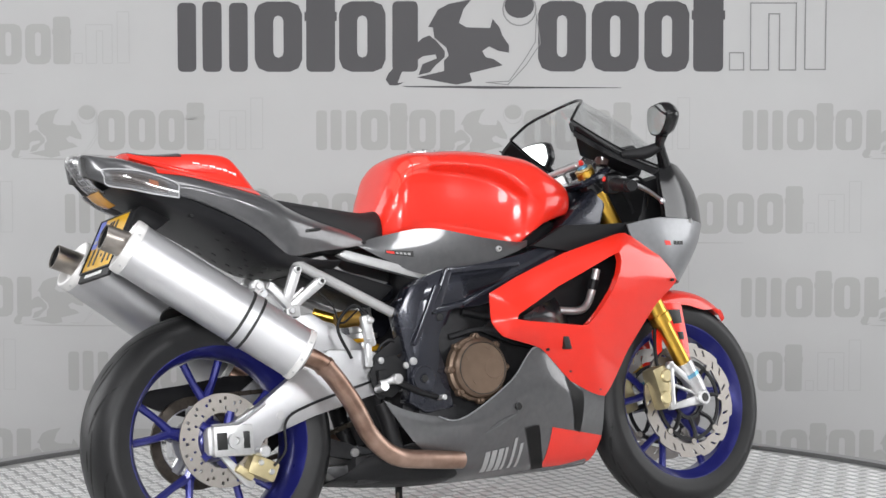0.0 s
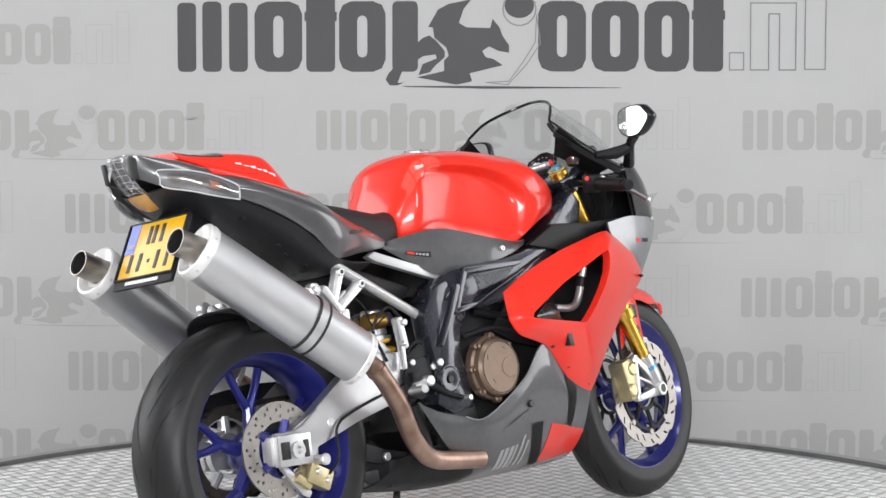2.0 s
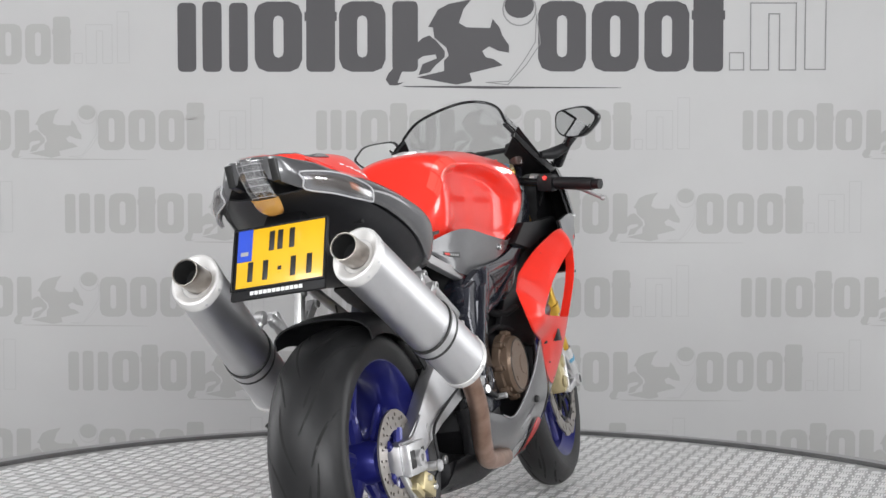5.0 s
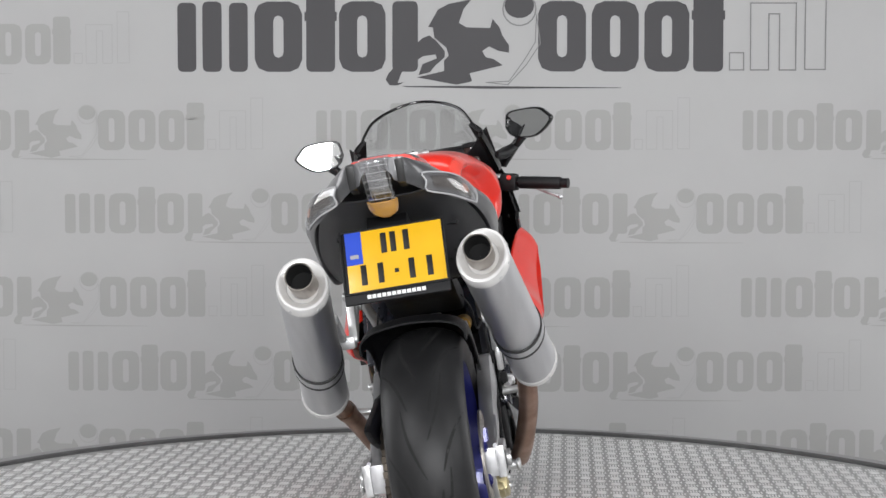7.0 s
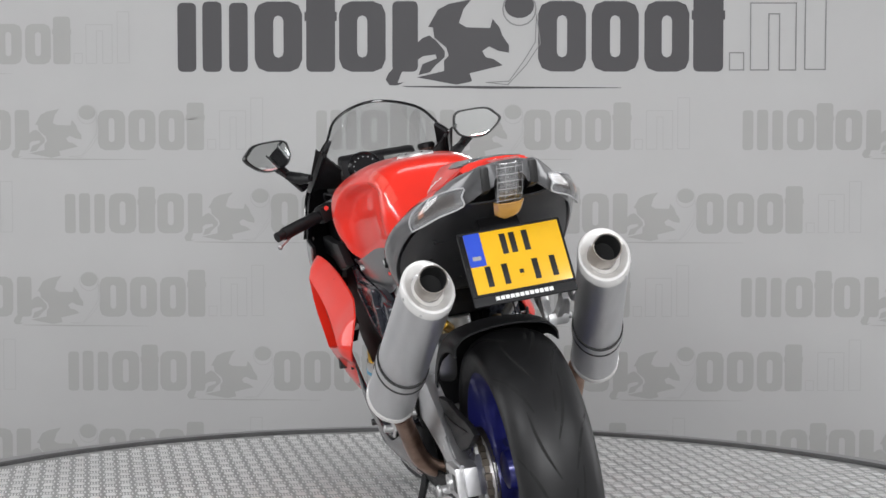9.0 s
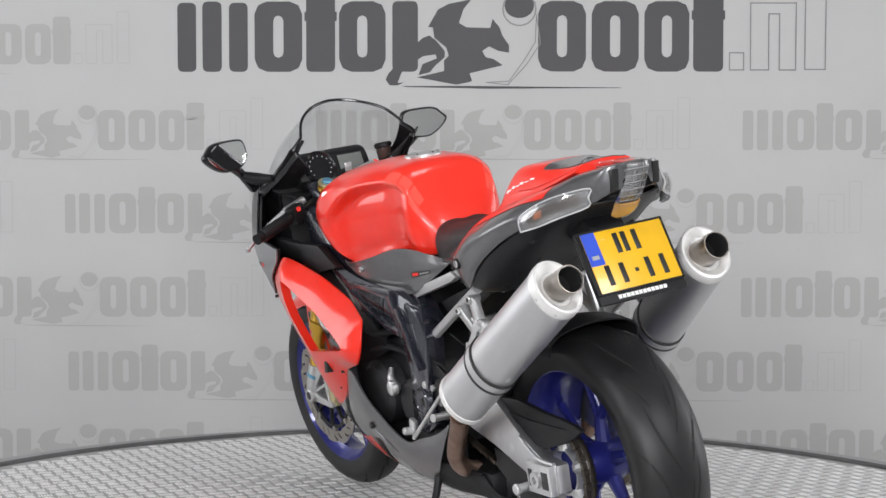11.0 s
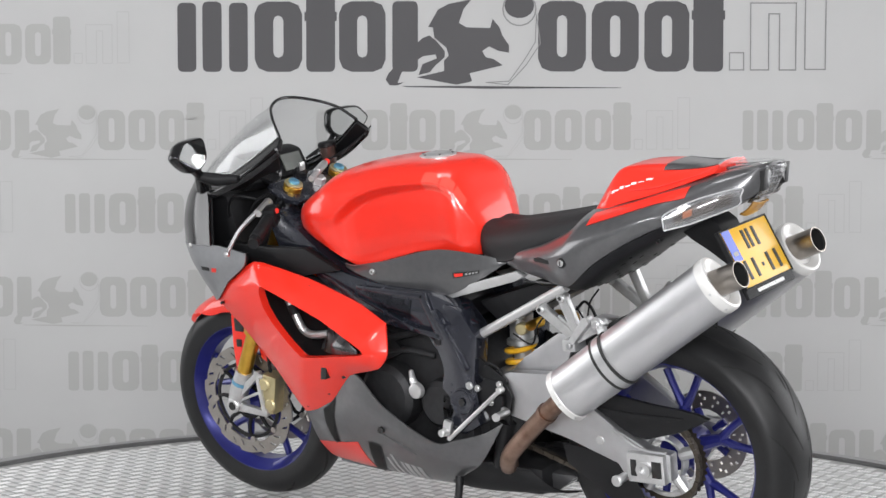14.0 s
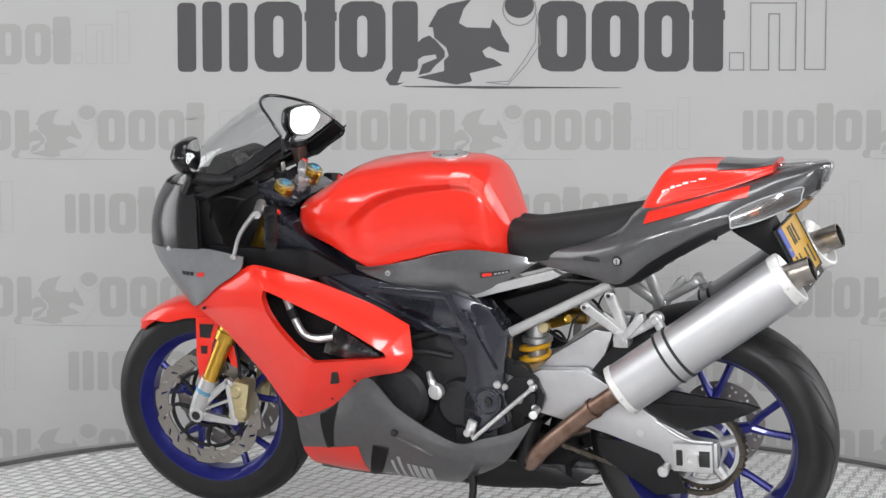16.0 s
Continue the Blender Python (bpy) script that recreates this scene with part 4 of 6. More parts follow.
    part("stay", flat_bar((0.155, 0.603), (0.066, 0.655), 0.022, 0.026, s * 0.172, s * 0.188, 0.005), CAST, hang)
    part("pin", cyl((s * 0.170, 0.150, 0.600), (s * 0.212, 0.150, 0.600), 0.008, 14, 0.002), POLISH, hang)
    part("lug_plate", cyl((s * 0.186, 0.085, 0.645), (s * 0.194, 0.085, 0.645), 0.012, 16, 0.002), POLISH, hang)
    for y, z in ((0.19, 0.703), (0.252, 0.672)):
        part("bolt", cyl((s * 0.140, y, z), (s * 0.172, y, z), 0.0105, 14, 0.002), CAST, hang)
        part("socket", cyl((s * 0.1715, y, z), (s * 0.1728, y, z), 0.0055, 6, 0.0003), INK, hang)
    # rider footrest and lever
    rest = P("footrest", prism([(0.388, 0.385), (0.425, 0.445), (0.452, 0.452), (0.455, 0.43), (0.415, 0.375), (0.395, 0.372)], *sorted((s * 0.130, s * 0.145)), 0.004), BLACK, "rider footrest with its plate")
    part("peg", tube([(s * 0.150, 0.392, 0.400), (s * 0.195, 0.386, 0.402), (s * 0.212, 0.382, 0.404)], [0.010, 0.0095, 0.0105], 14, 3), CAST, rest, "silver knurled footrest")
    if s < 0:
        bm = tube([(-0.188, 0.556, 0.322), (-0.176, 0.475, 0.392), (-0.165, 0.395, 0.460)], 0.0058, 10, 3)
        cyl((-0.158, 0.395, 0.460), (-0.176, 0.395, 0.460), 0.009, 14, 0.002, bm)
        part("lever_rod", bm, CAST, rest, "silver lever rod")
    else:
        part("lever_rod", tube([(0.172, 0.555, 0.368), (0.172, 0.50, 0.385), (0.168, 0.43, 0.420)], [0.006, 0.008, 0.010], 10, 3), BLACK, rest, "black brake pedal arm")
    if s < 0:
        bm = cyl((-0.165, 0.562, 0.338), (-0.212, 0.562, 0.344), 0.010, 14, 0.003)
        block(-0.184, 0.560, 0.350, 0.014, 0.026, 0.044, 0.006, Matrix.Rotation(radians(18), 4, "X"), bm)
    else:
        bm = cyl((0.165, 0.556, 0.366), (0.198, 0.556, 0.368), 0.0075, 14, 0.002)
    part("toe_peg", bm, CAST, rest, "silver toe peg")
    part("heel_plate", prism([(0.385, 0.388), (0.372, 0.435), (0.392, 0.478), (0.452, 0.480), (0.486, 0.452), (0.470, 0.402), (0.43, 0.376)], *sorted((s * 0.1465, s * 0.1525)), 0.002), BLACK, rest, "black heel plate")
    part("hanger", flat_bar((0.400, 0.470), (0.475, 0.515), 0.034, 0.040, s * 0.1445, s * 0.1500, 0.002), BLACK, rest, "black footrest hanger")
    part("hinge", block(s * 0.160, 0.402, 0.432, 0.018, 0.024, 0.028, 0.004), BLACK, rest)
    for y, z in ((0.437, 0.421), (0.475, 0.454), (0.405, 0.470), (0.398, 0.405)):
        part("bolt", cyl((s * 0.150, y, z), (s * 0.160, y, z), 0.0085, 12, 0.002), CAST, rest)
bm = tube([(0.166, 0.392, 0.412), (0.168, 0.412, 0.416), (0.170, 0.436, 0.421)], [0.009, 0.008, 0.012], 12, 4)
cyl((0.158, 0.437, 0.421), (0.184, 0.437, 0.421), 0.0135, 18, 0.003, bm)
P("brake_pedal", bm, CAST, "silver brake pedal arm")
bm = block(0.155, 0.374, 0.545, 0.022, 0.024, 0.080, 0.006, Matrix.Rotation(radians(10), 4, "X"))
block(0.158, 0.370, 0.485, 0.016, 0.016, 0.06, 0.005, None, bm)
cyl((0.164, 0.376, 0.57), (0.178, 0.376, 0.57), 0.008, 12, 0.002, bm)
cyl((0.164, 0.372, 0.52), (0.176, 0.372, 0.52), 0.006, 12, 0.002, bm)
P("rear_master_cylinder", bm, CAST, "silver rear brake master cylinder")
P("brake_line", tube([(0.16, 0.38, 0.58), (0.155, 0.34, 0.61), (0.14, 0.30, 0.56), (0.145, 0.33, 0.48)], 0.004, 8), BLACK, "black hose by the footrest")

# shock absorber
sh = P("shock_absorber", tube([(0, 0.445, 0.40), (0, 0.435, 0.60)], 0.022, 18, 1), CAST, "rear shock absorber with yellow spring")
coil = [(-0.0 + 0.037 * math.cos(a), 0.445 + 0.037 * math.sin(a), 0.42 + 0.115 * a / (2 * math.pi * 4)) for a in np.linspace(0, 2 * math.pi * 4, 80)]
part("spring", tube(coil, 0.0068, 8, 1), mat("yellow_spring_paint", (0.75, 0.40, 0.02), 0.35, 0, 0.4), sh, "yellow coil spring")
part("collar", lathe([(0.025, 0), (0.040, 0), (0.040, 0.012), (0.025, 0.012)], 28, pose(0, 0.437, 0.535, 0, -90, 0)), CAST, sh)
part("top_body", cyl((0, 0.437, 0.548), (0, 0.434, 0.615), 0.031, 24, 0.004), CAST, sh, "silver shock body")
part("reservoir", cyl((0.085, 0.325, 0.580), (0.085, 0.388, 0.584), 0.021, 22, 0.004), mat("dark_gold_metal", (0.38, 0.23, 0.06), 0.35, 0.9), sh, "gold reservoir")
part("knob", cyl((-0.03, 0.405, 0.585), (-0.055, 0.400, 0.585), 0.016, 18, 0.003), PALE_GOLD, sh)
part("reservoir_end", cyl((0.085, 0.388, 0.584), (0.085, 0.412, 0.586), 0.018, 20, 0.004), ENGINE, sh)
part("reservoir_left", cyl((-0.035, 0.385, 0.590), (-0.06, 0.330, 0.612), 0.013, 16, 0.003), GOLD, sh)
for s in (-1, 1):
    P("engine_hose", tube([(s * 0.13, 0.95, 0.56), (s * 0.150, 0.86, 0.575), (s * 0.150, 0.76, 0.565), (s * 0.135, 0.66, 0.585)], 0.011, 10, 5), BLACK, "black rubber hose above the engine")
    P("engine_hose", tube([(s * 0.13, 0.62, 0.52), (s * 0.148, 0.70, 0.535), (s * 0.150, 0.80, 0.52), (s * 0.135, 0.90, 0.50)], 0.008, 10, 5), ENGINE, "thin dark engine hose")
    P("wire", tube([(s * 0.140, 0.36, 0.60), (s * 0.120, 0.32, 0.57), (s * 0.115, 0.30, 0.62), (s * 0.10, 0.26, 0.66)], 0.0024, 8, 5), BLACK, "black wire under the seat")
    P("wire", tube([(s * 0.135, 0.47, 0.49), (s * 0.150, 0.44, 0.52), (s * 0.140, 0.41, 0.50), (s * 0.145, 0.40, 0.44)], 0.004, 8, 5), BLACK, "black wire by the footrest")
for s in (-1, 1):
    P("rubber_boot", tube([(s * 0.128, 0.412, 0.365), (s * 0.132, 0.425, 0.315), (s * 0.128, 0.440, 0.250)], [0.024, 0.021, 0.024], 14, 4), BLACK, "black rubber boot behind the fairing")
    P("engine_hose", tube([(s * 0.120, 0.43, 0.455), (s * 0.138, 0.405, 0.42), (s * 0.132, 0.40, 0.36), (s * 0.110, 0.43, 0.30)], 0.008, 10, 5), BLACK, "black drain hose")
bm = flat_bar((0.255, 0.275), (0.350, 0.248), 0.050, 0.036, 0.055, 0.080, 0.005)
flat_bar((0.350, 0.248), (0.430, 0.235), 0.036, 0.030, 0.055, 0.080, 0.005, bm)
link = P("suspension_link", bm, ENGINE, "dark cast suspension link under the swing arm")
for y, z in ((0.262, 0.273), (0.350, 0.248)):
    part("bolt", cyl((0.079, y, z), (0.090, y, z), 0.011, 14, 0.002), CAST, link)
P("linkage", block(0, 0.42, 0.41, 0.12, 0.05, 0.05, 0.01), ENGINE, "dark suspension linkage")
P("inner_guard", prism([(0.50, 0.66), (0.30, 0.72), (0.22, 0.70), (0.30, 0.66), (0.44, 0.61)], -0.09, 0.09, 0.012), BLACK, "black inner guard under the seat")
P("airbox", prism([(0.58, 0.74), (0.58, 0.64), (0.50, 0.62), (0.75, 0.60), (0.98, 0.70), (1.03, 0.80), (0.95, 0.84), (0.5, 0.80)], -0.10, 0.10, 0.02), BLACK, "black airbox below the tank")

# ---- tank, seat and tail ----
SECTION = ((0, 1), (0.22, 0.996), (0.42, 0.982), (0.62, 0.945), (0.77, 0.885), (0.86, 0.825), (0.905, 0.785), (0.925, 0.76), (0.95, 0.72), (0.968, 0.68), (0.98, 0.63), (0.99, 0.58), (0.996, 0.53), (1.0, 0.47), (1.0, 0.40), (0.985, 0.28), (0.95, 0.14), (0.86, 0.0))
section = Surf([[(a, b, 0), (a, b, 0)] for a, b in SECTION])


def tank_half(hw, zt, zb, knee, crease):
    """Half a section of the tank: rounded top, a soft crease, a hollow below it."""
    pts = []
    for i in range(35):
        fx, fz, _ = section.at(i / 34, 0)
        c = max(0.0, min(1.0, (crease + 0.03 - fz) / 0.13))
        k = 1.3 * knee * c * c * (3 - 2 * c) * max(0.0, min(1, (fz + 0.12) / 0.2))
        pts.append((hw * fx * (1 - k), zb + (zt - zb) * fz))
    return pts + [(hw * 0.63, zb - 0.001), (hw * 0.4, zb - 0.002), (hw * 0.2, zb - 0.003), (0, zb - 0.003)]


# along the tank: y, half width, top, bottom, depth of the knee hollow, height of its crease
tank_line = ((0.467, 0.072, 0.853, 0.782, 0, 0.8), (0.48, 0.098, 0.888, 0.78, 0, 0.8), (0.505, 0.124, 0.945, 0.781, 0.0, 0.8), (0.53, 0.141, 0.992, 0.787, 0.045, 0.8), (0.573, 0.157, 1.012, 0.796, 0.13, 0.79), (0.634, 0.173, 1.015, 0.793, 0.18, 0.78), (0.692, 0.186, 1.018, 0.78, 0.19, 0.76), (0.745, 0.195, 1.017, 0.768, 0.19, 0.735), (0.79, 0.201, 1.013, 0.758, 0.18, 0.69), (0.821, 0.205, 1.009, 0.753, 0.16, 0.62), (0.842, 0.207, 1.006, 0.76, 0.12, 0.54), (0.86, 0.208, 1.003, 0.772, 0.055, 0.46), (0.896, 0.207, 0.992, 0.797, 0, 0.4), (0.937, 0.198, 0.966, 0.815, 0, 0.4), (0.977, 0.179, 0.943, 0.826, 0, 0.4), (1.01, 0.154, 0.923, 0.832, 0, 0.4), (1.031, 0.118, 0.913, 0.842, 0, 0.4), (1.042, 0.072, 0.899, 0.855, 0, 0.4), (1.046, 0.021, 0.883, 0.87, 0, 0.4))
tank_track = Surf([[r[:3], r[3:]] for r in tank_line])
stations = []
for i in range(55):
    (y, hw, zt), (zb, knee, crease) = tank_track.at(i / 54, 0), tank_track.at(i / 54, 1)
    stations.append((y, tank_half(hw, zt, zb, max(0.0, knee), crease)))
bm, tank_s = body(stations, 108, 120)
tank = P("fuel_tank", bm, RED, "glossy red fuel tank with knee recesses", None, 60)
capm = pose(0, 0.650, 1.0175, 0, -90, 0)
part("filler_cap", lathe([(0.001, 0.007), (0.030, 0.007), (0.033, 0.005), (0.040, 0.004), (0.046, 0.003), (0.048, 0.0), (0.048, -0.006)], 40, capm, None, False), CAST, tank, "round silver filler cap")
for k in range(6):
    a = radians(60 * k + 15)
    p = capm @ Vector((0.004, 0.041 * math.cos(a), 0.041 * math.sin(a)))
    part("cap_bolt", cyl(p, p + Vector((0, 0, 0.002)), 0.003, 8, 0.0004), ENGINE, tank)
# clear pads on the tank's rear flanks and small plain marks on its shoulders
for s in (-1, 1):
    for i, (a, b) in enumerate(((0.10, 0.145), (0.15, 0.195), (0.20, 0.245))):
        for c, d in ((0.10, 0.145), (0.15, 0.19), (0.195, 0.225)):
            va, vb = 0.5 + s * c, 0.5 + s * d
            pm = tank_s.patch(4, 3, a, b, min(va, vb), max(va, vb), 0.0010, 0.0006, (0, 0.55, 0.9))
            part("grip_pad", pm, mat("clear_grip_film", (0.84, 0.085, 0.06), 0.10, 0, 0.6, 0.03), tank, "clear rubber grip pad")
    for k in range(7):
        u0 = 0.800 + 0.0085 * k
        va, vb = 0.5 + s * 0.165, 0.5 + s * (0.190 if k in (1, 3, 5) else 0.182)
        part("mark", tank_s.patch(1, 2, u0, u0 + 0.0055, min(va, vb), max(va, vb), 0.0009, 0.0005, (0, 0.95, 0.88)), WHITE, tank, "small plain white mark")

cov_rows = [[(0.392, 0.770, 0.098), (0.450, 0.786, 0.118), (0.575, 0.801, 0.145), (0.720, 0.772, 0.168), (0.82, 0.756, 0.175), (0.856, 0.760, 0.172)],
            [(0.390, 0.768, 0.102), (0.455, 0.750, 0.124), (0.572, 0.742, 0.146), (0.720, 0.742, 0.163), (0.82, 0.746, 0.168), (0.857, 0.753, 0.168)],
            [(0.388, 0.766, 0.102), (0.465, 0.722, 0.122), (0.570, 0.682, 0.138), (0.720, 0.702, 0.156), (0.81, 0.728, 0.164), (0.858, 0.747, 0.164)]]
for s in (-1, 1):
    srf = Surf([[(x * s, y, z) for y, z, x in r] for r in cov_rows])
    cv = P("side_cover", srf.patch(8, 26, out=(0, 0.6, 0.74)), GREY, "dark grey side cover below the tank")
    part("screw", cyl((s * 0.163, 0.768, 0.741), (s * 0.1725, 0.768, 0.741), 0.0075, 14, 0.001), CAST, cv)
    part("screw_slot", cyl((s * 0.172, 0.768, 0.741), (s * 0.1732, 0.768, 0.741), 0.003, 6, 0.0002), INK, cv)
    a, b = (0.20, 0.335)
    part("badge", srf.patch(2, 6, 0.50, 0.64, a, b, 0.0016, 0.0008, (0, 0.5, 0.74)), INK, cv, "small black badge")
    ra = a + 0.008 if s > 0 else b - 0.048
    part("badge_mark", srf.patch(1, 2, 0.53, 0.61, ra, ra + 0.040, 0.0024, 0.0008, (0, 0.5, 0.74)), REDPRINT, cv, "plain red mark")
    for k in range(4):
        ka = (a + 0.056 if s > 0 else a + 0.010) + 0.018 * k
        part("badge_mark", srf.patch(1, 1, 0.545, 0.60, ka, ka + 0.012, 0.0024, 0.0008, (0, 0.5, 0.74)), PALE, cv, "plain pale mark")

seat_st = []
for y, hw, zt, zb in ((0.115, 0.095, 0.900, 0.86), (0.15, 0.115, 0.897, 0.845), (0.25, 0.128, 0.879, 0.81), (0.34, 0.122, 0.866, 0.78), (0.42, 0.108, 0.856, 0.765), (0.455, 0.098, 0.858, 0.775), (0.475, 0.085, 0.862, 0.79)):
    seat_st.append((y, [(0, zt - 0.003), (hw * 0.35, zt), (hw * 0.7, zt - 0.006), (hw * 0.92, zt - 0.022), (hw, zt - 0.045), (hw * 0.98, zb + 0.01), (hw * 0.9, zb), (0, zb)]))
bm, _ = body(seat_st, 24, 36)
seat = P("seat", bm, LEATHER, "black vinyl rider seat", None, 50)

tail_st = []
for y, xt, zt, xo, zo, xl, zl in ((0.405, 0.085, 0.775, 0.100, 0.772, 0.100, 0.766), (0.34, 0.105, 0.800, 0.132, 0.785, 0.130, 0.755), (0.25, 0.122, 0.828, 0.172, 0.800, 0.160, 0.745), (0.17, 0.122, 0.866, 0.202, 0.822, 0.184, 0.734), (0.13, 0.116, 0.900, 0.210, 0.838, 0.193, 0.752), (0.08, 0.112, 0.914, 0.212, 0.856, 0.199, 0.792), (0.0, 0.106, 0.932, 0.206, 0.882, 0.194, 0.838), (-0.08, 0.098, 0.954, 0.186, 0.905, 0.176, 0.874), (-0.15, 0.090, 0.972, 0.158, 0.914, 0.150, 0.890), (-0.20, 0.080, 0.986, 0.131, 0.933, 0.122, 0.908), (-0.25, 0.064, 0.994, 0.100, 0.952, 0.090, 0.922), (-0.285, 0.048, 0.999, 0.070, 0.975, 0.060, 0.942), (-0.300, 0.036, 0.999, 0.042, 0.982, 0.036, 0.952)):
    tail_st.append((y, [(0, zt + 0.003), (xt * 0.6, zt + 0.002), (xt, zt - 0.002), ((xt + xo) / 2 + 0.006, (zt + zo) / 2 + 0.008), (xo, zo), (xo * 0.995, (zo + zl) / 2), (xl, zl), (xl * 0.9, zl + 0.012), (xl * 0.45, zl + 0.03), (0, zl + 0.03)]))
bm, tail_s = body(tail_st, 56, 54)
tail = P("tail_cowl", bm, GREY, "dark grey plastic tail cowl", None, 45)
tray_rows = [[(-w, y, z + 0.004), (-w * 0.7, y, z - d * 0.8), (0, y, z - d), (w * 0.7, y, z - d * 0.8), (w, y, z + 0.004)] for y, z, w, d in ((-0.235, 0.922, 0.095, 0.004), (-0.18, 0.905, 0.135, 0.012), (-0.115, 0.884, 0.158, 0.022), (-0.03, 0.846, 0.180, 0.030), (0.047, 0.806, 0.192, 0.032), (0.11, 0.766, 0.188, 0.034), (0.165, 0.736, 0.174, 0.030), (0.25, 0.722, 0.135, 0.02), (0.33, 0.72, 0.118, 0.01))]
tray = Surf(tray_rows)
under = P("undertail", tray.patch(24, 16, out=(0, 0.05, 0.9)), mat("dark_tray_plastic", (0.022, 0.022, 0.024), 0.40, 0, 0, 0.3, 60, 0.2, 300), "black plastic undertail tray")
for s in (-1, 1):
    # black buttons on the tray, dark as the holes they stand for
    for u, v in ((0.50, 0.30), (0.56, 0.33), (0.52, 0.42), (0.60, 0.40), (0.66, 0.30), (0.70, 0.36), (0.64, 0.46), (0.72, 0.44), (0.76, 0.32), (0.46, 0.38)):
        v = v if s < 0 else 1 - v
        p, q = Vector(tray.at(u, v)), Vector(tray.normal(u, v))
        q = q if q.z < 0 else -q
        part("tray_hole", cyl(p - q * 0.002, p + q * 0.0016, 0.0065, 10, 0.0006), INK, under, "small dark hole")
    for y, z in ((-0.06, 0.845), (0.02, 0.806)):
        part("lug", cyl((s * 0.10, y, z), (s * 0.135, y - 0.004, z - 0.004), 0.006, 12, 0.002), BLACK, under)
    # black sliver in the flank, coloured like the shade of a slot
    part("slot", prism([(0.195, 0.787), (0.245, 0.793), (0.247, 0.800), (0.20, 0.797)], *sorted((s * 0.150, s * 0.1925)), 0.002), INK, tail, "dark slot in the cowl")
# seat lock on one flank, dark slots on both
part("seat_lock", cyl((-0.195, 0.155, 0.797), (-0.2135, 0.155, 0.797), 0.012, 20, 0.002), BLACK, tail, "black seat lock")
part("lock_face", cyl((-0.2128, 0.155, 0.797), (-0.2158, 0.155, 0.797), 0.008, 18, 0.001), CAST, tail, "silver lock face")
part("lock_slot", block(-0.2161, 0.155, 0.797, 0.001, 0.0025, 0.011, 0), INK, tail)

hump_st = []
for y, hw, zt, zb in ((0.128, 0.098, 0.906, 0.893), (0.112, 0.108, 0.935, 0.900), (0.085, 0.112, 0.976, 0.910), (0.062, 0.110, 0.997, 0.917), (0.02, 0.106, 1.004, 0.928), (-0.04, 0.100, 1.006, 0.943), (-0.10, 0.092, 1.003, 0.960), (-0.15, 0.084, 1.003, 0.976), (-0.19, 0.074, 1.008, 0.990)):
    hump_st.append((y, [(0, zt), (hw * 0.35, zt - 0.001), (hw * 0.6, zt - 0.004), (hw * 0.78, zt - (zt - zb) * 0.28), (hw * 0.93, zb + (zt - zb) * 0.35), (hw, zb + 0.004), (hw * 0.98, zb - 0.004), (0, zb - 0.006)]))
bm, hump_s = body(hump_st, 36, 40)
hump = P("seat_hump", bm, RED, "red single-seat hump cover", None, 45)
pad = hump_s.patch(14, 14, 0.66, 0.995, 0.5 - 0.20, 0.5 + 0.20, 0.0025, 0.002, (0, -0.1, 0.9))
part("hump_pad", pad, GREY, hump, "dark grey rear pad")
for s in (-1, 1):
    line = [hump_s.at(u, 0.5 + s * v) for u, v in ((0.50, 0.30), (0.62, 0.32), (0.75, 0.315), (0.90, 0.30), (0.99, 0.25))]
    part("edge_strip", tube([tuple(p) for p in line], 0.0022, 6, 4), REDPRINT, hump)
    for k in range(7):
        u0 = 0.34 + 0.040 * k
        va, vb = 0.5 + s * (0.272 - 0.004 * k + (0.006 if k % 2 else 0)), 0.5 + s * (0.288 - 0.005 * k)
        part("mark", hump_s.patch(1, 2, u0, u0 + (0.030 if k % 3 else 0.034), min(va, vb), max(va, vb), 0.0012, 0.0006, (0, 0.0, 0.93)), WHITE, hump, "plain white mark")
    low_red = tail_s.patch(12, 3, 0.395, 0.66, 0.5 + s * 0.135 - (0.045 if s < 0 else 0), 0.5 + s * 0.135 + (0.045 if s > 0 else 0), 0.0014, 0.0008, (0, 0.0, 0.85))
    part("red_trim", low_red, RED, tail, "red strip along the cowl")

# tail lamp and indicators
lamp_rows = []
for y, z, w in ((-0.20, 1.003, 0.028), (-0.27, 1.006, 0.031), (-0.314, 1.003, 0.031), (-0.321, 0.990, 0.031), (-0.306, 0.960, 0.031), (-0.286, 0.930, 0.030), (-0.260, 0.908, 0.028)):
    lamp_rows.append([(-w, y + 0.020, z - 0.003), (-w * 0.8, y + 0.006, z), (0, y, z), (w * 0.8, y + 0.006, z), (w, y + 0.020, z - 0.003)])
ls = Surf(lamp_rows)
lamp = P("tail_lamp", ls.patch(20, 10, 0, 1, 0, 1, -0.010, 0.004, (0, -0.2, 0.9)), mat("silvered_lamp_bowl", (0.36, 0.36, 0.37), 0.25, 0.8), "clear-lens tail lamp with chrome reflector")
part("lens", ls.patch(20, 10, 0, 1, 0, 1, 0.0, 0.002, (0, -0.2, 0.9)), LENS, lamp, "clear ribbed lens")
bm = bmesh.new()
for u in (0.52, 0.60, 0.68, 0.76, 0.84, 0.92):
    pts = [tuple(ls.at(u, v) * 1.0) for v in np.linspace(0.08, 0.92, 6)]
    tube(pts, 0.0006, 6, 1, bm)
for v in (0.2, 0.4, 0.6, 0.8):
    tube([tuple(ls.at(u, v)) for u in np.linspace(0.46, 0.94, 7)], 0.0004, 6, 1, bm)
part("lens_rib", bm, mat("pale_lens_rib", (0.40, 0.40, 0.41), 0.2), lamp, "pale ribs in the lens")
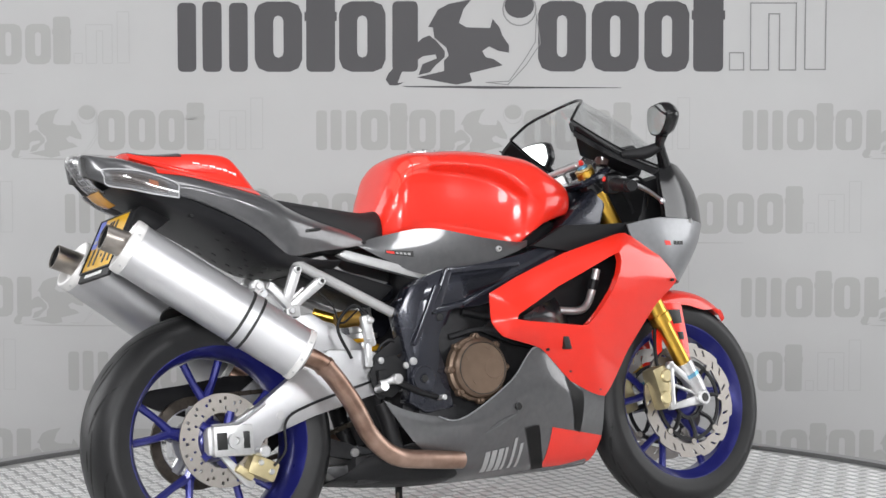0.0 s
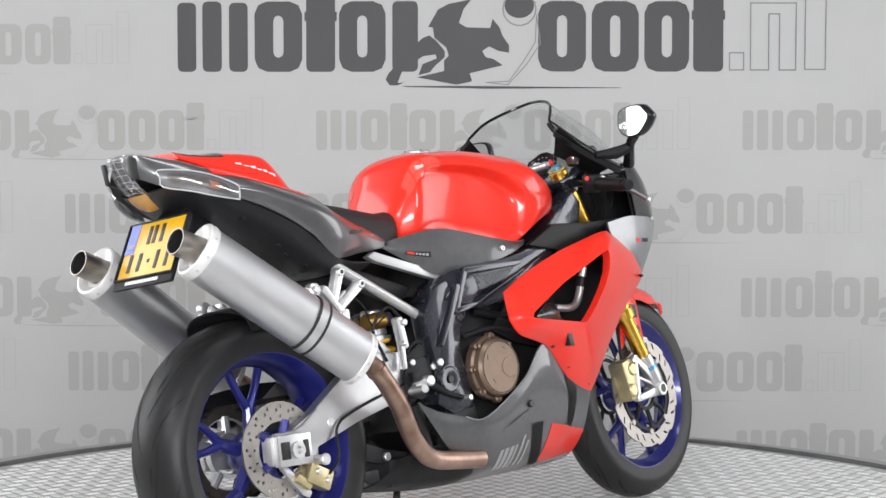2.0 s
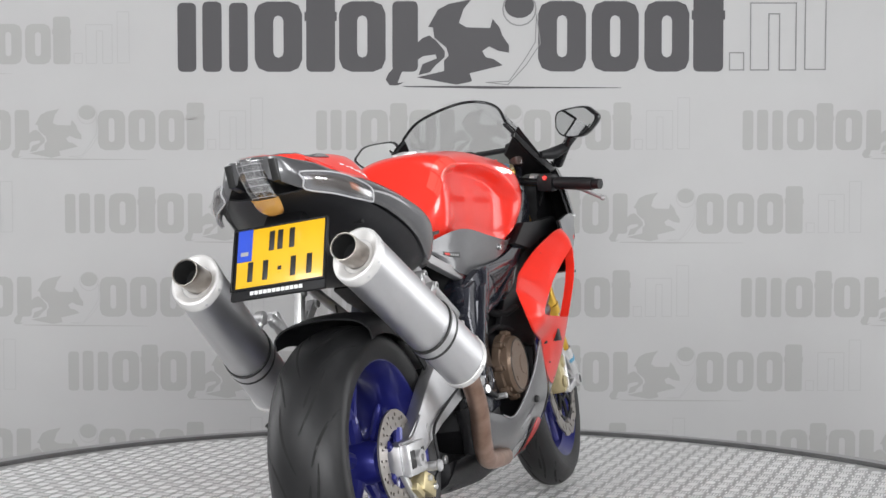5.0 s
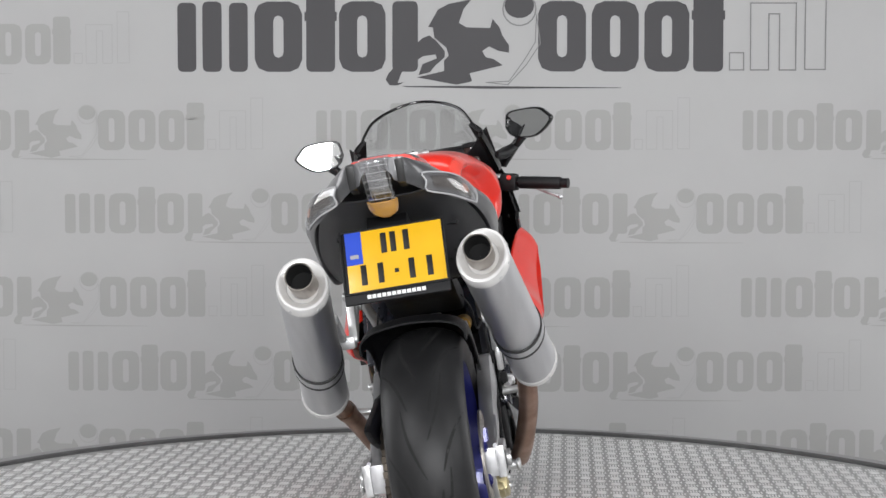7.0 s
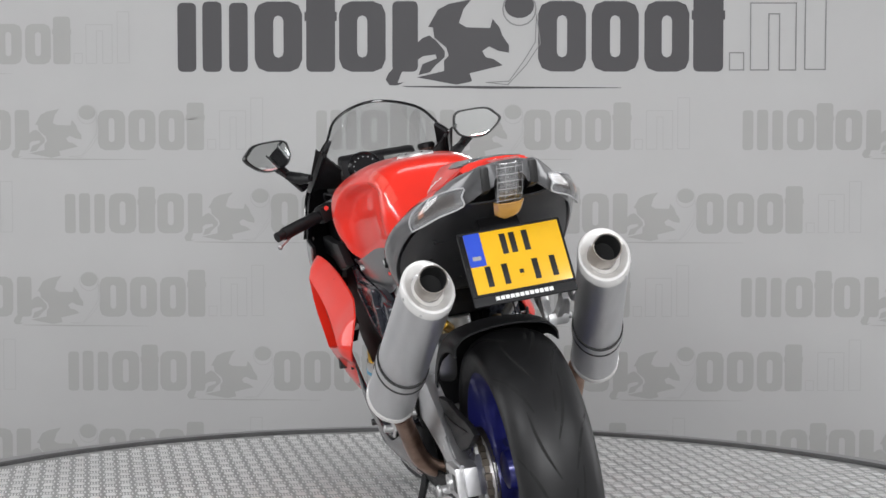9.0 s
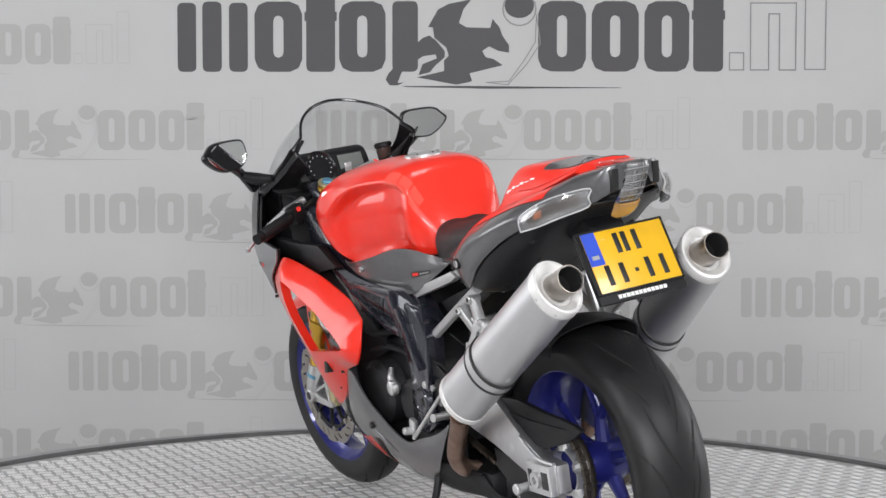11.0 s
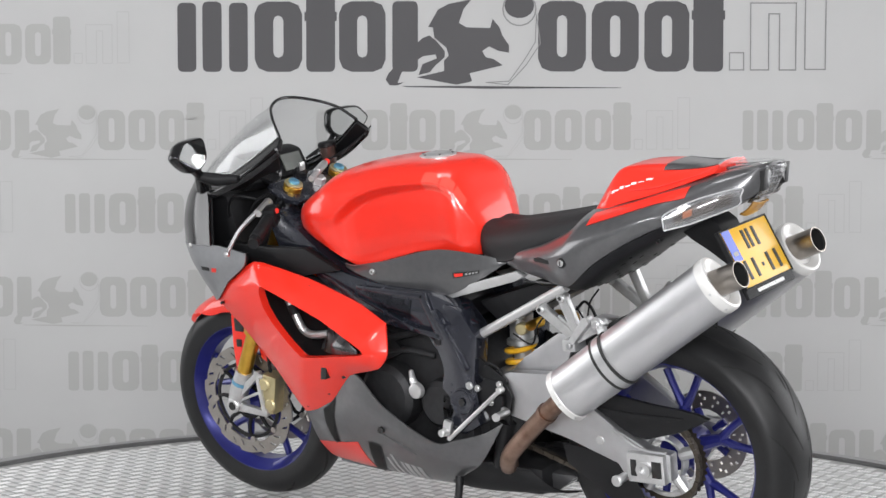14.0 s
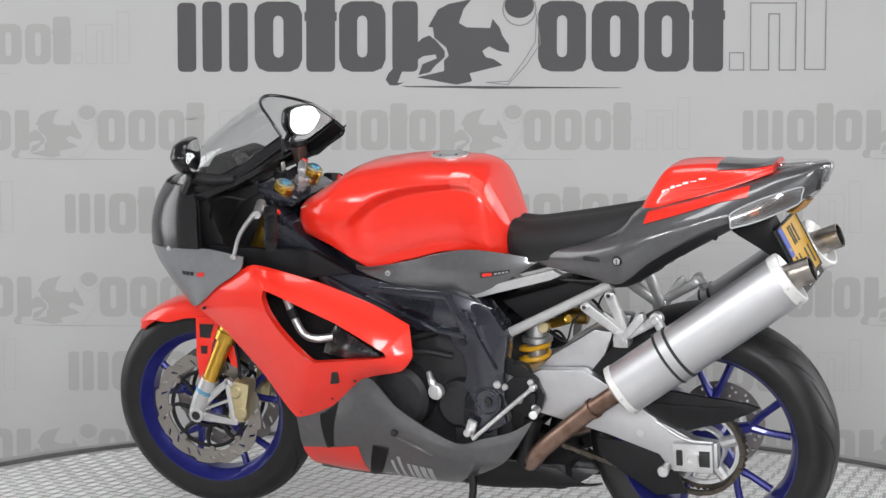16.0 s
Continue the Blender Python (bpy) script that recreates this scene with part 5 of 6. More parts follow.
amber = Surf([[(-w, y + 0.012, z), (-w * 0.6, y, z - 0.004), (w * 0.6, y, z - 0.004), (w, y + 0.012, z)] for y, z, w in ((-0.268, 0.914, 0.033), (-0.255, 0.900, 0.031), (-0.238, 0.888, 0.026), (-0.222, 0.882, 0.016))])
part("plate_lens", amber.patch(8, 8, out=(0, -0.15, 0.95)), AMBER, lamp, "amber lower lens")
for s in (-1, 1):
    x0, x1 = sorted((s * 0.043, s * 0.060))
    # black block beside the lamp, its recess painted as darkness
    part("intake", prism([(-0.306, 0.994), (-0.298, 0.946), (-0.25, 0.935), (-0.25, 0.985)], x0, x1, 0.003), INK, lamp, "dark slot beside the lamp")
    rows = [[(0.1820, -0.112, 0.877), (0.164, -0.165, 0.889), (0.136, -0.210, 0.905), (0.094, -0.252, 0.921)],
            [(0.1855, -0.113, 0.893), (0.168, -0.168, 0.912), (0.140, -0.216, 0.930), (0.096, -0.259, 0.940)],
            [(0.1785, -0.115, 0.911), (0.158, -0.171, 0.937), (0.130, -0.220, 0.951), (0.090, -0.260, 0.957)]]
    isf = Surf([[(x * s, y, z) for x, y, z in r] for r in rows])
    ind = P("indicator", isf.patch(6, 14, 0, 1, 0, 1, 0.001, 0.004, (0, -0.1, 0.9)), mat("silvered_bowl", (0.33, 0.33, 0.34), 0.22, 0.7), "clear-lens indicator with chrome reflector")
    part("bowl", isf.patch(6, 14, 0.22, 0.80, 0.14, 0.9, 0.0025, 0.001, (0, -0.1, 0.9)), mat("grey_reflector", (0.16, 0.145, 0.14), 0.25, 0.5), ind, "grey reflector bowl")
    part("bulb", isf.patch(2, 2, 0.38, 0.66, 0.26, 0.38, 0.0036, 0.001, (0, -0.1, 0.9)), ORANGE, ind, "orange bulb")
    part("lens", isf.patch(8, 16, 0, 1, 0, 1, 0.005, 0.001, (0, -0.1, 0.9)), LENS, ind, "clear lens")
    rim_pts = [tuple(isf.at(u, v) + isf.normal(u, v) * 0.0035 * (1 if np.dot(isf.normal(u, v), np.array((s, 0, 0.2))) > 0 else -1)) for u, v in ((0, 0), (0, 0.33), (0, 0.66), (0, 1), (0.5, 1.0), (1, 1), (1, 0.66), (1, 0.33), (1, 0), (0.5, 0), (0, 0))]
    part("lens_rim", tube(rim_pts, 0.0020, 8, 3), mat("pale_lens_rim", (0.45, 0.45, 0.46), 0.15), ind, "bright lens rim")

# the tail unit sits a little to the right of the wheels' plane
for ob in bike.children:
    if ob.name.split(".")[0] in ("tail_cowl", "undertail", "seat_hump", "tail_lamp", "indicator"):
        ob.matrix_basis = Matrix.Translation((0.008, 0, 0))

# number plate on its bracket
PLM = Matrix(((1, 0, 0, 0.010), (0, 0.4445, -0.8958, -0.2385), (0, 0.8958, 0.4445, 0.785), (0, 0, 0, 1)))  # x across, y up the plate, z out of it


def on_plate(bm):
    bm.transform(PLM)
    return bm


plate_bracket = P("plate_bracket", prism([(-0.208, 0.80), (-0.176, 0.865), (-0.13, 0.90), (-0.06, 0.86), (-0.10, 0.83), (-0.15, 0.80), (-0.215, 0.755)], -0.045, 0.045, 0.006), BLACK, "black plate bracket")
bm = block(0, 0, -0.006, 0.224, 0.166, 0.010, 0.004)
holder = P("number_plate", on_plate(bm), BLACK, "yellow number plate in a black holder")
part("plate_sheet", on_plate(block(0.004, 0.010, 0.0005, 0.208, 0.140, 0.002, 0.0008)), YELLOW, holder, "yellow reflective sheet")
part("blue_strip", on_plate(block(-0.0825, 0.042, 0.0018, 0.035, 0.076, 0.0012, 0)), PLATE_BLUE, holder, "blue strip")
rim4 = bmesh.new()
for cx, cy, sx, sy in ((0, 0.081, 0.222, 0.005), (0, -0.0605, 0.222, 0.005), (-0.1095, 0.01, 0.005, 0.146), (0.1095, 0.01, 0.005, 0.146)):
    block(cx, cy, 0.001, sx, sy, 0.005, 0.0015, None, rim4)
part("plate_rim", on_plate(rim4), BLACK, holder)
for cx, cy in ((-0.018, 0.045), (0.002, 0.045), (0.030, 0.045), (-0.066, -0.022), (-0.030, -0.022), (0.036, -0.022), (0.074, -0.022)):
    part("plate_bar", on_plate(block(cx, cy, 0.0022, 0.0125, 0.046, 0.0012, 0.0005)), INK, holder, "plain dark bar")
part("plate_bar", on_plate(block(0.004, -0.022, 0.0022, 0.009, 0.009, 0.0012, 0.0005)), INK, holder)
part("strip_bar", on_plate(block(-0.0825, 0.022, 0.0026, 0.018, 0.009, 0.0008, 0)), PALE, holder)
for k in range(12):
    part("frame_bar", on_plate(block(-0.060 + 0.0105 * k, -0.0715, 0.0002, 0.0085, 0.0085, 0.0012, 0.0003)), WHITE, holder)

# ---- fairing ----
outer = [(0.697, 0.622, 0.222), (0.790, 0.662, 0.205), (0.870, 0.694, 0.208), (0.945, 0.722, 0.214), (1.05, 0.752, 0.226), (1.121, 0.768, 0.240), (1.25, 0.705, 0.222), (1.318, 0.640, 0.192), (1.235, 0.575, 0.198), (1.142, 0.462, 0.185), (1.066, 0.340, 0.163), (0.945, 0.385, 0.188), (0.838, 0.474, 0.222), (0.715, 0.508, 0.246), (0.682, 0.548, 0.246)]
inner = [(0.748, 0.562, 0.272), (0.800, 0.588, 0.268), (0.880, 0.630, 0.266), (0.955, 0.662, 0.268), (1.025, 0.694, 0.274), (1.070, 0.712, 0.278), (1.078, 0.690, 0.276), (1.068, 0.655, 0.276), (1.045, 0.615, 0.274), (1.003, 0.565, 0.270), (0.958, 0.526, 0.268), (0.905, 0.529, 0.270), (0.835, 0.537, 0.272), (0.770, 0.544, 0.272), (0.742, 0.550, 0.272)]
low_rows = [[(0.402, 0.372, 0.160), (0.455, 0.343, 0.174), (0.533, 0.322, 0.184), (0.605, 0.312, 0.197), (0.742, 0.395, 0.214), (0.828, 0.480, 0.222), (0.945, 0.388, 0.187), (1.066, 0.341, 0.162)],
            [(0.430, 0.325, 0.166), (0.475, 0.306, 0.176), (0.548, 0.292, 0.184), (0.642, 0.288, 0.196), (0.745, 0.335, 0.206), (0.842, 0.375, 0.208), (0.955, 0.330, 0.180), (1.075, 0.295, 0.138)],
            [(0.487, 0.254, 0.160), (0.518, 0.250, 0.163), (0.570, 0.246, 0.167), (0.652, 0.244, 0.170), (0.750, 0.262, 0.172), (0.855, 0.280, 0.168), (0.965, 0.262, 0.146), (1.085, 0.240, 0.105)],
            [(0.590, 0.190, 0.111), (0.606, 0.186, 0.112), (0.625, 0.181, 0.113), (0.665, 0.178, 0.114), (0.755, 0.182, 0.112), (0.860, 0.190, 0.106), (0.970, 0.190, 0.090), (1.080, 0.188, 0.066)],
            [(0.590, 0.150, 0.040), (0.606, 0.149, 0.043), (0.625, 0.148, 0.045), (0.665, 0.148, 0.045), (0.755, 0.150, 0.045), (0.860, 0.152, 0.042), (0.970, 0.154, 0.038), (1.070, 0.160, 0.028)]]
skirt_rows = [[(0.372, 0.236, 0.104), (0.487, 0.258, 0.146), (0.560, 0.258, 0.154), (0.640, 0.252, 0.160)],
              [(0.330, 0.208, 0.104), (0.460, 0.216, 0.126), (0.560, 0.214, 0.130), (0.640, 0.210, 0.134)],
              [(0.285, 0.185, 0.092), (0.440, 0.172, 0.100), (0.560, 0.166, 0.100), (0.640, 0.172, 0.098)],
              [(0.266, 0.172, 0.040), (0.430, 0.154, 0.040), (0.560, 0.148, 0.040), (0.640, 0.150, 0.036)]]
for s in (-1, 1):
    up = P("side_fairing", ring_panel(outer, inner, 6, 0.006, 0.005, s), RED, "glossy red side fairing around an open air duct", None, 35)
    part("duct_wall", prism([(0.70, 0.53), (0.78, 0.605), (0.98, 0.71), (1.16, 0.765), (1.20, 0.66), (1.10, 0.52), (0.96, 0.46), (0.80, 0.49)], *sorted((s * 0.140, s * 0.156)), 0.004), BLACK, up, "black duct interior")
    scoop = Surf([[(s * x, y, z) for y, z, x in r] for r in [[(0.770, 0.558, 0.262), (0.845, 0.588, 0.235), (0.915, 0.606, 0.190)], [(0.765, 0.551, 0.264), (0.86, 0.563, 0.252), (0.945, 0.568, 0.180)], [(0.770, 0.546, 0.262), (0.87, 0.536, 0.245), (0.958, 0.530, 0.190)]]])
    part("duct_scoop", scoop.patch(8, 10, out=(0, 0.86, 0.56)), mat("dark_scoop_plastic", (0.012, 0.012, 0.014), 0.28, 0, 0.4), up, "smooth black scoop in the duct")
    part("hose", tube([(s * 0.205, 1.045, 0.675), (s * 0.20, 1.03, 0.625), (s * 0.198, 1.008, 0.582), (s * 0.198, 0.975, 0.568), (s * 0.19, 0.925, 0.572)], 0.0105, 12, 5), CAST, up, "silver coolant pipe")
    part("hose_clip", tube([(s * 0.203, 1.035, 0.648), (s * 0.201, 1.027, 0.622)], 0.0135, 12, 1), BLACK, up)
    # black piece on the panel carries the dark of a vent slot
    part("slot", prism([(0.892, 0.468), (0.912, 0.466), (0.905, 0.500), (0.886, 0.506)], *sorted((s * 0.225, s * 0.2555)), 0.002), INK, up, "small dark vent slot")
    for y, z, x in ((0.785, 0.640, 0.2175), (0.94, 0.706, 0.222), (0.855, 0.470, 0.226), (0.935, 0.412, 0.202), (1.045, 0.360, 0.172), (1.29, 0.64, 0.21)):
        part("screw", cyl((s * (x - 0.006), y, z), (s * (x + 0.0045), y, z), 0.0042, 12, 0.001), ENGINE, up)
    srf = Surf([[(s * x, y, z) for y, z, x in r] for r in low_rows])
    lo = P("lower_fairing", srf.patch(24, 44, out=(0, 0.7, 0.3)), GREY, "dark grey lower fairing", None, 40)
    if s > 0:
        part("edge_lip", tube([tuple(srf.at(0, v)) for v in np.linspace(0.30, 0.715, 16)], 0.0022, 8, 1), SILVER_GREY, lo, "pale worn top edge")
    skirt = Surf([[(s * x, y, z) for y, z, x in r] for r in skirt_rows])
    part("rear_skirt", skirt.patch(16, 18, out=(0, 0.5, 0.22)), BLACK, lo, "black rear skirt panel")
    part("skirt_lip", tube([tuple(skirt.at(0, v)) for v in np.linspace(0, 1, 10)], 0.004, 8, 1), BLACK, lo)
    # vent and gap are black pieces laid on, dark like real openings
    part("vent", kite(srf, (0.01, 0.830), (0.06, 0.905), (0.53, 0.892), (0.50, 0.864), 0.0022, (0, 0.9, 0.3)), INK, lo, "dark tapered vent")
    part("red_panel", srf.patch(10, 14, 0.52, 0.90, 0.765, 1.0, 0.0014, 0.001, (0, 0.9, 0.25)), RED, lo, "red corner panel")
    part("gap", kite(srf, (0.50, 0.640), (0.50, 0.700), (0.90, 0.780), (0.90, 0.735), 0.0030, (0, 0.8, 0.25)), INK, lo, "dark slanted opening")
    part("crease", tube([tuple(srf.at(u, v)) for u, v in ((0.40, 0.46), (0.36, 0.52), (0.345, 0.60))], [0.002, 0.006, 0.002], 8, 4), GREY, lo)
    for k in range(6):
        v0 = 0.480 + 0.030 * k + (0.004 if k > 3 else 0)
        w = 0.022 if k not in (3, 4, 5) else 0.012
        u0 = 0.60 if k not in (4, ) else 0.55
        part("mark", srf.patch(4, 1, u0, 0.80, v0, v0 + w, 0.0016, 0.0008, (0, 0.7, 0.25)), PALE, lo, "plain pale mark")
    part("fastener", cyl((s * 0.185, 0.765, 0.330), (s * 0.212, 0.765, 0.330), 0.0095, 16, 0.002), INK, lo, "dark quick fastener")
belly = P("belly_pan", prism([(0.30, 0.19), (0.34, 0.165), (0.9, 0.155), (1.06, 0.165), (1.06, 0.22), (0.26, 0.22)], -0.06, 0.06, 0.01), GREY, "grey belly pan floor")

# nose: black upper shell over a pale grey lower band
def nose_row(z, pts):
    half = [(x, y, z + dz) for x, y, dz in pts]
    return [(-x, y, zz) for x, y, zz in half] + [(x, y, zz) for x, y, zz in reversed(half[:-1])]


shell = Surf([nose_row(0.965, [(0.198, 1.30, 0.005), (0.190, 1.345, 0.002), (0.13, 1.415, 0), (0.06, 1.445, 0), (0, 1.452, 0)]),
              nose_row(0.92, [(0.222, 1.275, 0.0), (0.206, 1.355, 0), (0.142, 1.44, 0), (0.06, 1.474, 0), (0, 1.480, 0)]),
              nose_row(0.86, [(0.236, 1.27, 0), (0.214, 1.365, 0), (0.148, 1.458, 0), (0.065, 1.497, 0), (0, 1.503, 0)]),
              nose_row(0.805, [(0.246, 1.265, 0.004), (0.218, 1.37, 0), (0.145, 1.465, -0.004), (0.065, 1.505, -0.006), (0, 1.512, -0.006)])])
nose = P("nose_fairing", shell.patch(12, 40, out=(0, 1.25, 0.86), thick=0.004), GLOSS, "gloss black nose fairing")
part("liner", shell.patch(10, 30, out=(0, 1.25, 0.86), off=-0.008, thick=0.006), BLACK, nose, "black inner liner")
band = Surf([nose_row(0.803, [(0.244, 1.135, -0.012), (0.240, 1.25, 0.006), (0.214, 1.38, 0.0), (0.142, 1.468, -0.004), (0.065, 1.508, -0.006), (0, 1.514, -0.006)]),
             nose_row(0.750, [(0.244, 1.150, 0.005), (0.240, 1.26, 0), (0.208, 1.375, 0), (0.135, 1.455, 0), (0.06, 1.494, 0), (0, 1.50, 0)]),
             nose_row(0.695, [(0.236, 1.22, 0.016), (0.222, 1.29, 0.0), (0.190, 1.365, 0), (0.120, 1.430, 0), (0.055, 1.462, 0), (0, 1.468, 0)]),
             nose_row(0.640, [(0.214, 1.27, 0.034), (0.196, 1.315, 0.004), (0.165, 1.352, 0), (0.105, 1.395, 0), (0.05, 1.42, 0), (0, 1.425, 0)])])
part("grey_band", band.patch(14, 44, out=(0, 1.2, 0.72)), SILVER_GREY, nose, "pale grey lower band")
part("band_liner", band.patch(10, 30, out=(0, 1.2, 0.72), off=-0.006, thick=0.006), BLACK, nose)
for s in (-1, 1):
    v0, v1 = sorted((0.5 + s * 0.385, 0.5 + s * 0.405))
    part("mark", band.patch(2, 2, 0.36, 0.43, v0, v1, 0.0012, 0.0006, (0, 1.2, 0.72)), REDPRINT, nose, "small red mark")
    for k in range(3):
        va, vb = sorted((0.5 + s * (0.340 + 0.012 * k), 0.5 + s * (0.350 + 0.012 * k)))
        part("mark", band.patch(2, 1, 0.36, 0.42, va, vb, 0.0012, 0.0006, (0, 1.2, 0.72)), INK, nose)
    part("bolt", cyl((s * 0.205, 1.36, 0.80), (s * 0.222, 1.372, 0.802), 0.007, 12, 0.002), CAST, nose)
    # black infill between tank and fairing, inside the cockpit
    part("infill", prism([(0.86, 0.745), (0.97, 0.80), (1.10, 0.80), (1.27, 0.81), (1.25, 0.76), (1.12, 0.752), (0.99, 0.725)], *sorted((s * 0.165, s * 0.190)), 0.006), BLACK, nose, "black infill panel")
# solid black block added to close the see-through space behind the nose
part("cockpit_filler", prism([(1.20, 0.72), (1.36, 0.66), (1.44, 0.76), (1.43, 0.90), (1.36, 0.95), (1.28, 0.93), (1.25, 0.82)], -0.15, 0.15, 0.03), BLACK, nose, "black filler block that keeps the cockpit dark")
sc_half = [[(0.176, 1.318, 0.958), (0.137, 1.386, 0.967), (0.073, 1.428, 0.966), (0, 1.442, 0.966)], [(0.181, 1.235, 0.984), (0.144, 1.312, 1.020), (0.073, 1.358, 1.032), (0, 1.372, 1.036)], [(0.175, 1.140, 1.030), (0.143, 1.212, 1.078), (0.078, 1.262, 1.100), (0, 1.280, 1.106)], [(0.156, 1.045, 1.090), (0.126, 1.092, 1.133), (0.069, 1.145, 1.162), (0, 1.166, 1.174)]]
scr = Surf([[(-x, y, z) for x, y, z in r] + [(x, y, z) for x, y, z in reversed(r[:-1])] for r in sc_half])
screen = P("windscreen", scr.patch(16, 30, out=(0, 1.15, 0.95), thick=0.003), SCREEN, "clear smoked windscreen with black edging", None, 60)
part("edging", tube([tuple(scr.at(1, v)) for v in np.linspace(0, 1, 25)], 0.0042, 8, 1), GLOSS, screen, "black rubber edging")
for s in (-1, 1):
    col = 0.0 if s < 0 else 1.0
    part("edging", tube([tuple(scr.at(u, col)) for u in np.linspace(0, 1, 12)], 0.0035, 8, 1), GLOSS, screen)
    wing = Surf([[(s * 0.177, 1.318, 0.957), (s * 0.183, 1.235, 0.983), (s * 0.177, 1.140, 1.029), (s * 0.158, 1.045, 1.089)], [(s * 0.205, 1.320, 0.940), (s * 0.212, 1.235, 0.962), (s * 0.202, 1.130, 1.004), (s * 0.186, 1.030, 1.060)], [(s * 0.203, 1.31, 0.920), (s * 0.205, 1.235, 0.943), (s * 0.196, 1.130, 0.985), (s * 0.180, 1.033, 1.040)]])
    part("wing", wing.patch(8, 14, out=(0, 1.2, 1.0)), GLOSS, nose, "gloss black fairing wing")
    trim = Surf([[(s * 0.196, 1.032, 1.068), (s * 0.206, 1.13, 1.006), (s * 0.208, 1.235, 0.958)], [(s * 0.165, 1.050, 1.038), (s * 0.165, 1.145, 0.990), (s * 0.16, 1.24, 0.948)], [(s * 0.125, 1.085, 1.000), (s * 0.12, 1.165, 0.978), (s * 0.11, 1.245, 0.945)]])
    part("cockpit_trim", trim.patch(6, 10, out=(0, 1.2, 0.9)), BLACK, nose, "black cockpit trim")
    part("wing_liner", wing.patch(6, 10, out=(0, 1.2, 1.0), off=-0.006, thick=0.008), BLACK, nose)
    # mirror
    mc = Vector((s * 0.312, 1.222, 1.064))
    ring_o = []
    prof = [(-0.068, -0.004), (-0.057, 0.036), (-0.010, 0.042), (0.036, 0.038), (0.058, 0.020), (0.070, 0.002), (0.046, -0.024), (0.012, -0.041), (-0.030, -0.038), (-0.056, -0.026)]
    face = Matrix.Translation(mc) @ Matrix.Rotation(radians(-14 * s), 4, "Z")
    prof = [(x * s, z) for x, z in prof]
    so = Surf([[(x, 0, z), (x, 0, z)] for x, z in prof + prof[:1]])
    loop = [so.at(t, 0) for t in np.linspace(0, 1, 36, endpoint=False)]
    bm = bmesh.new()
    rings = []
    for k, depth in ((1.0, -0.006), (1.06, 0.0), (1.05, 0.016), (0.86, 0.032), (0.45, 0.044), (0.1, 0.047)):
        rings.append([bm.verts.new(face @ Vector((p[0] * k, depth, p[2] * k))) for p in loop])
    for a, b in zip(rings, rings[1:]):
        for i in range(36):
            bm.faces.new((a[i], a[(i + 1) % 36], b[(i + 1) % 36], b[i]))
    bm.faces.new(rings[0])
    bm.faces.new(rings[-1])
    mir = P("mirror", bm, GLOSS, "black rear-view mirror on a stalk", None, 50)
    bm = bmesh.new()
    bm.faces.new([bm.verts.new(face @ Vector((p[0] * 0.93, -0.0075, p[2] * 0.93))) for p in loop])
    part("mirror_glass", bm, MIRROR, mir, "silvered mirror glass", 0)
    part("stalk", tube([tuple(face @ Vector((-s * 0.03, 0.018, -0.034))), (s * 0.262, 1.255, 1.005), (s * 0.215, 1.30, 0.960)], [0.016, 0.013, 0.017], 12, 5), GLOSS, mir, "black mirror stalk")
    part("mirror_base", tube([(s * 0.262, 1.258, 1.003), (s * 0.230, 1.225, 0.988), (s * 0.206, 1.165, 0.986)], [0.013, 0.018, 0.010], 14, 5), BLACK, mir, "black moulded mirror base")

for ob in bike.children:
    if ob.name.split(".")[0] in ("nose_fairing", "windscreen", "mirror"):
        ob.matrix_basis = Matrix.Translation((-0.007, 0, 0))

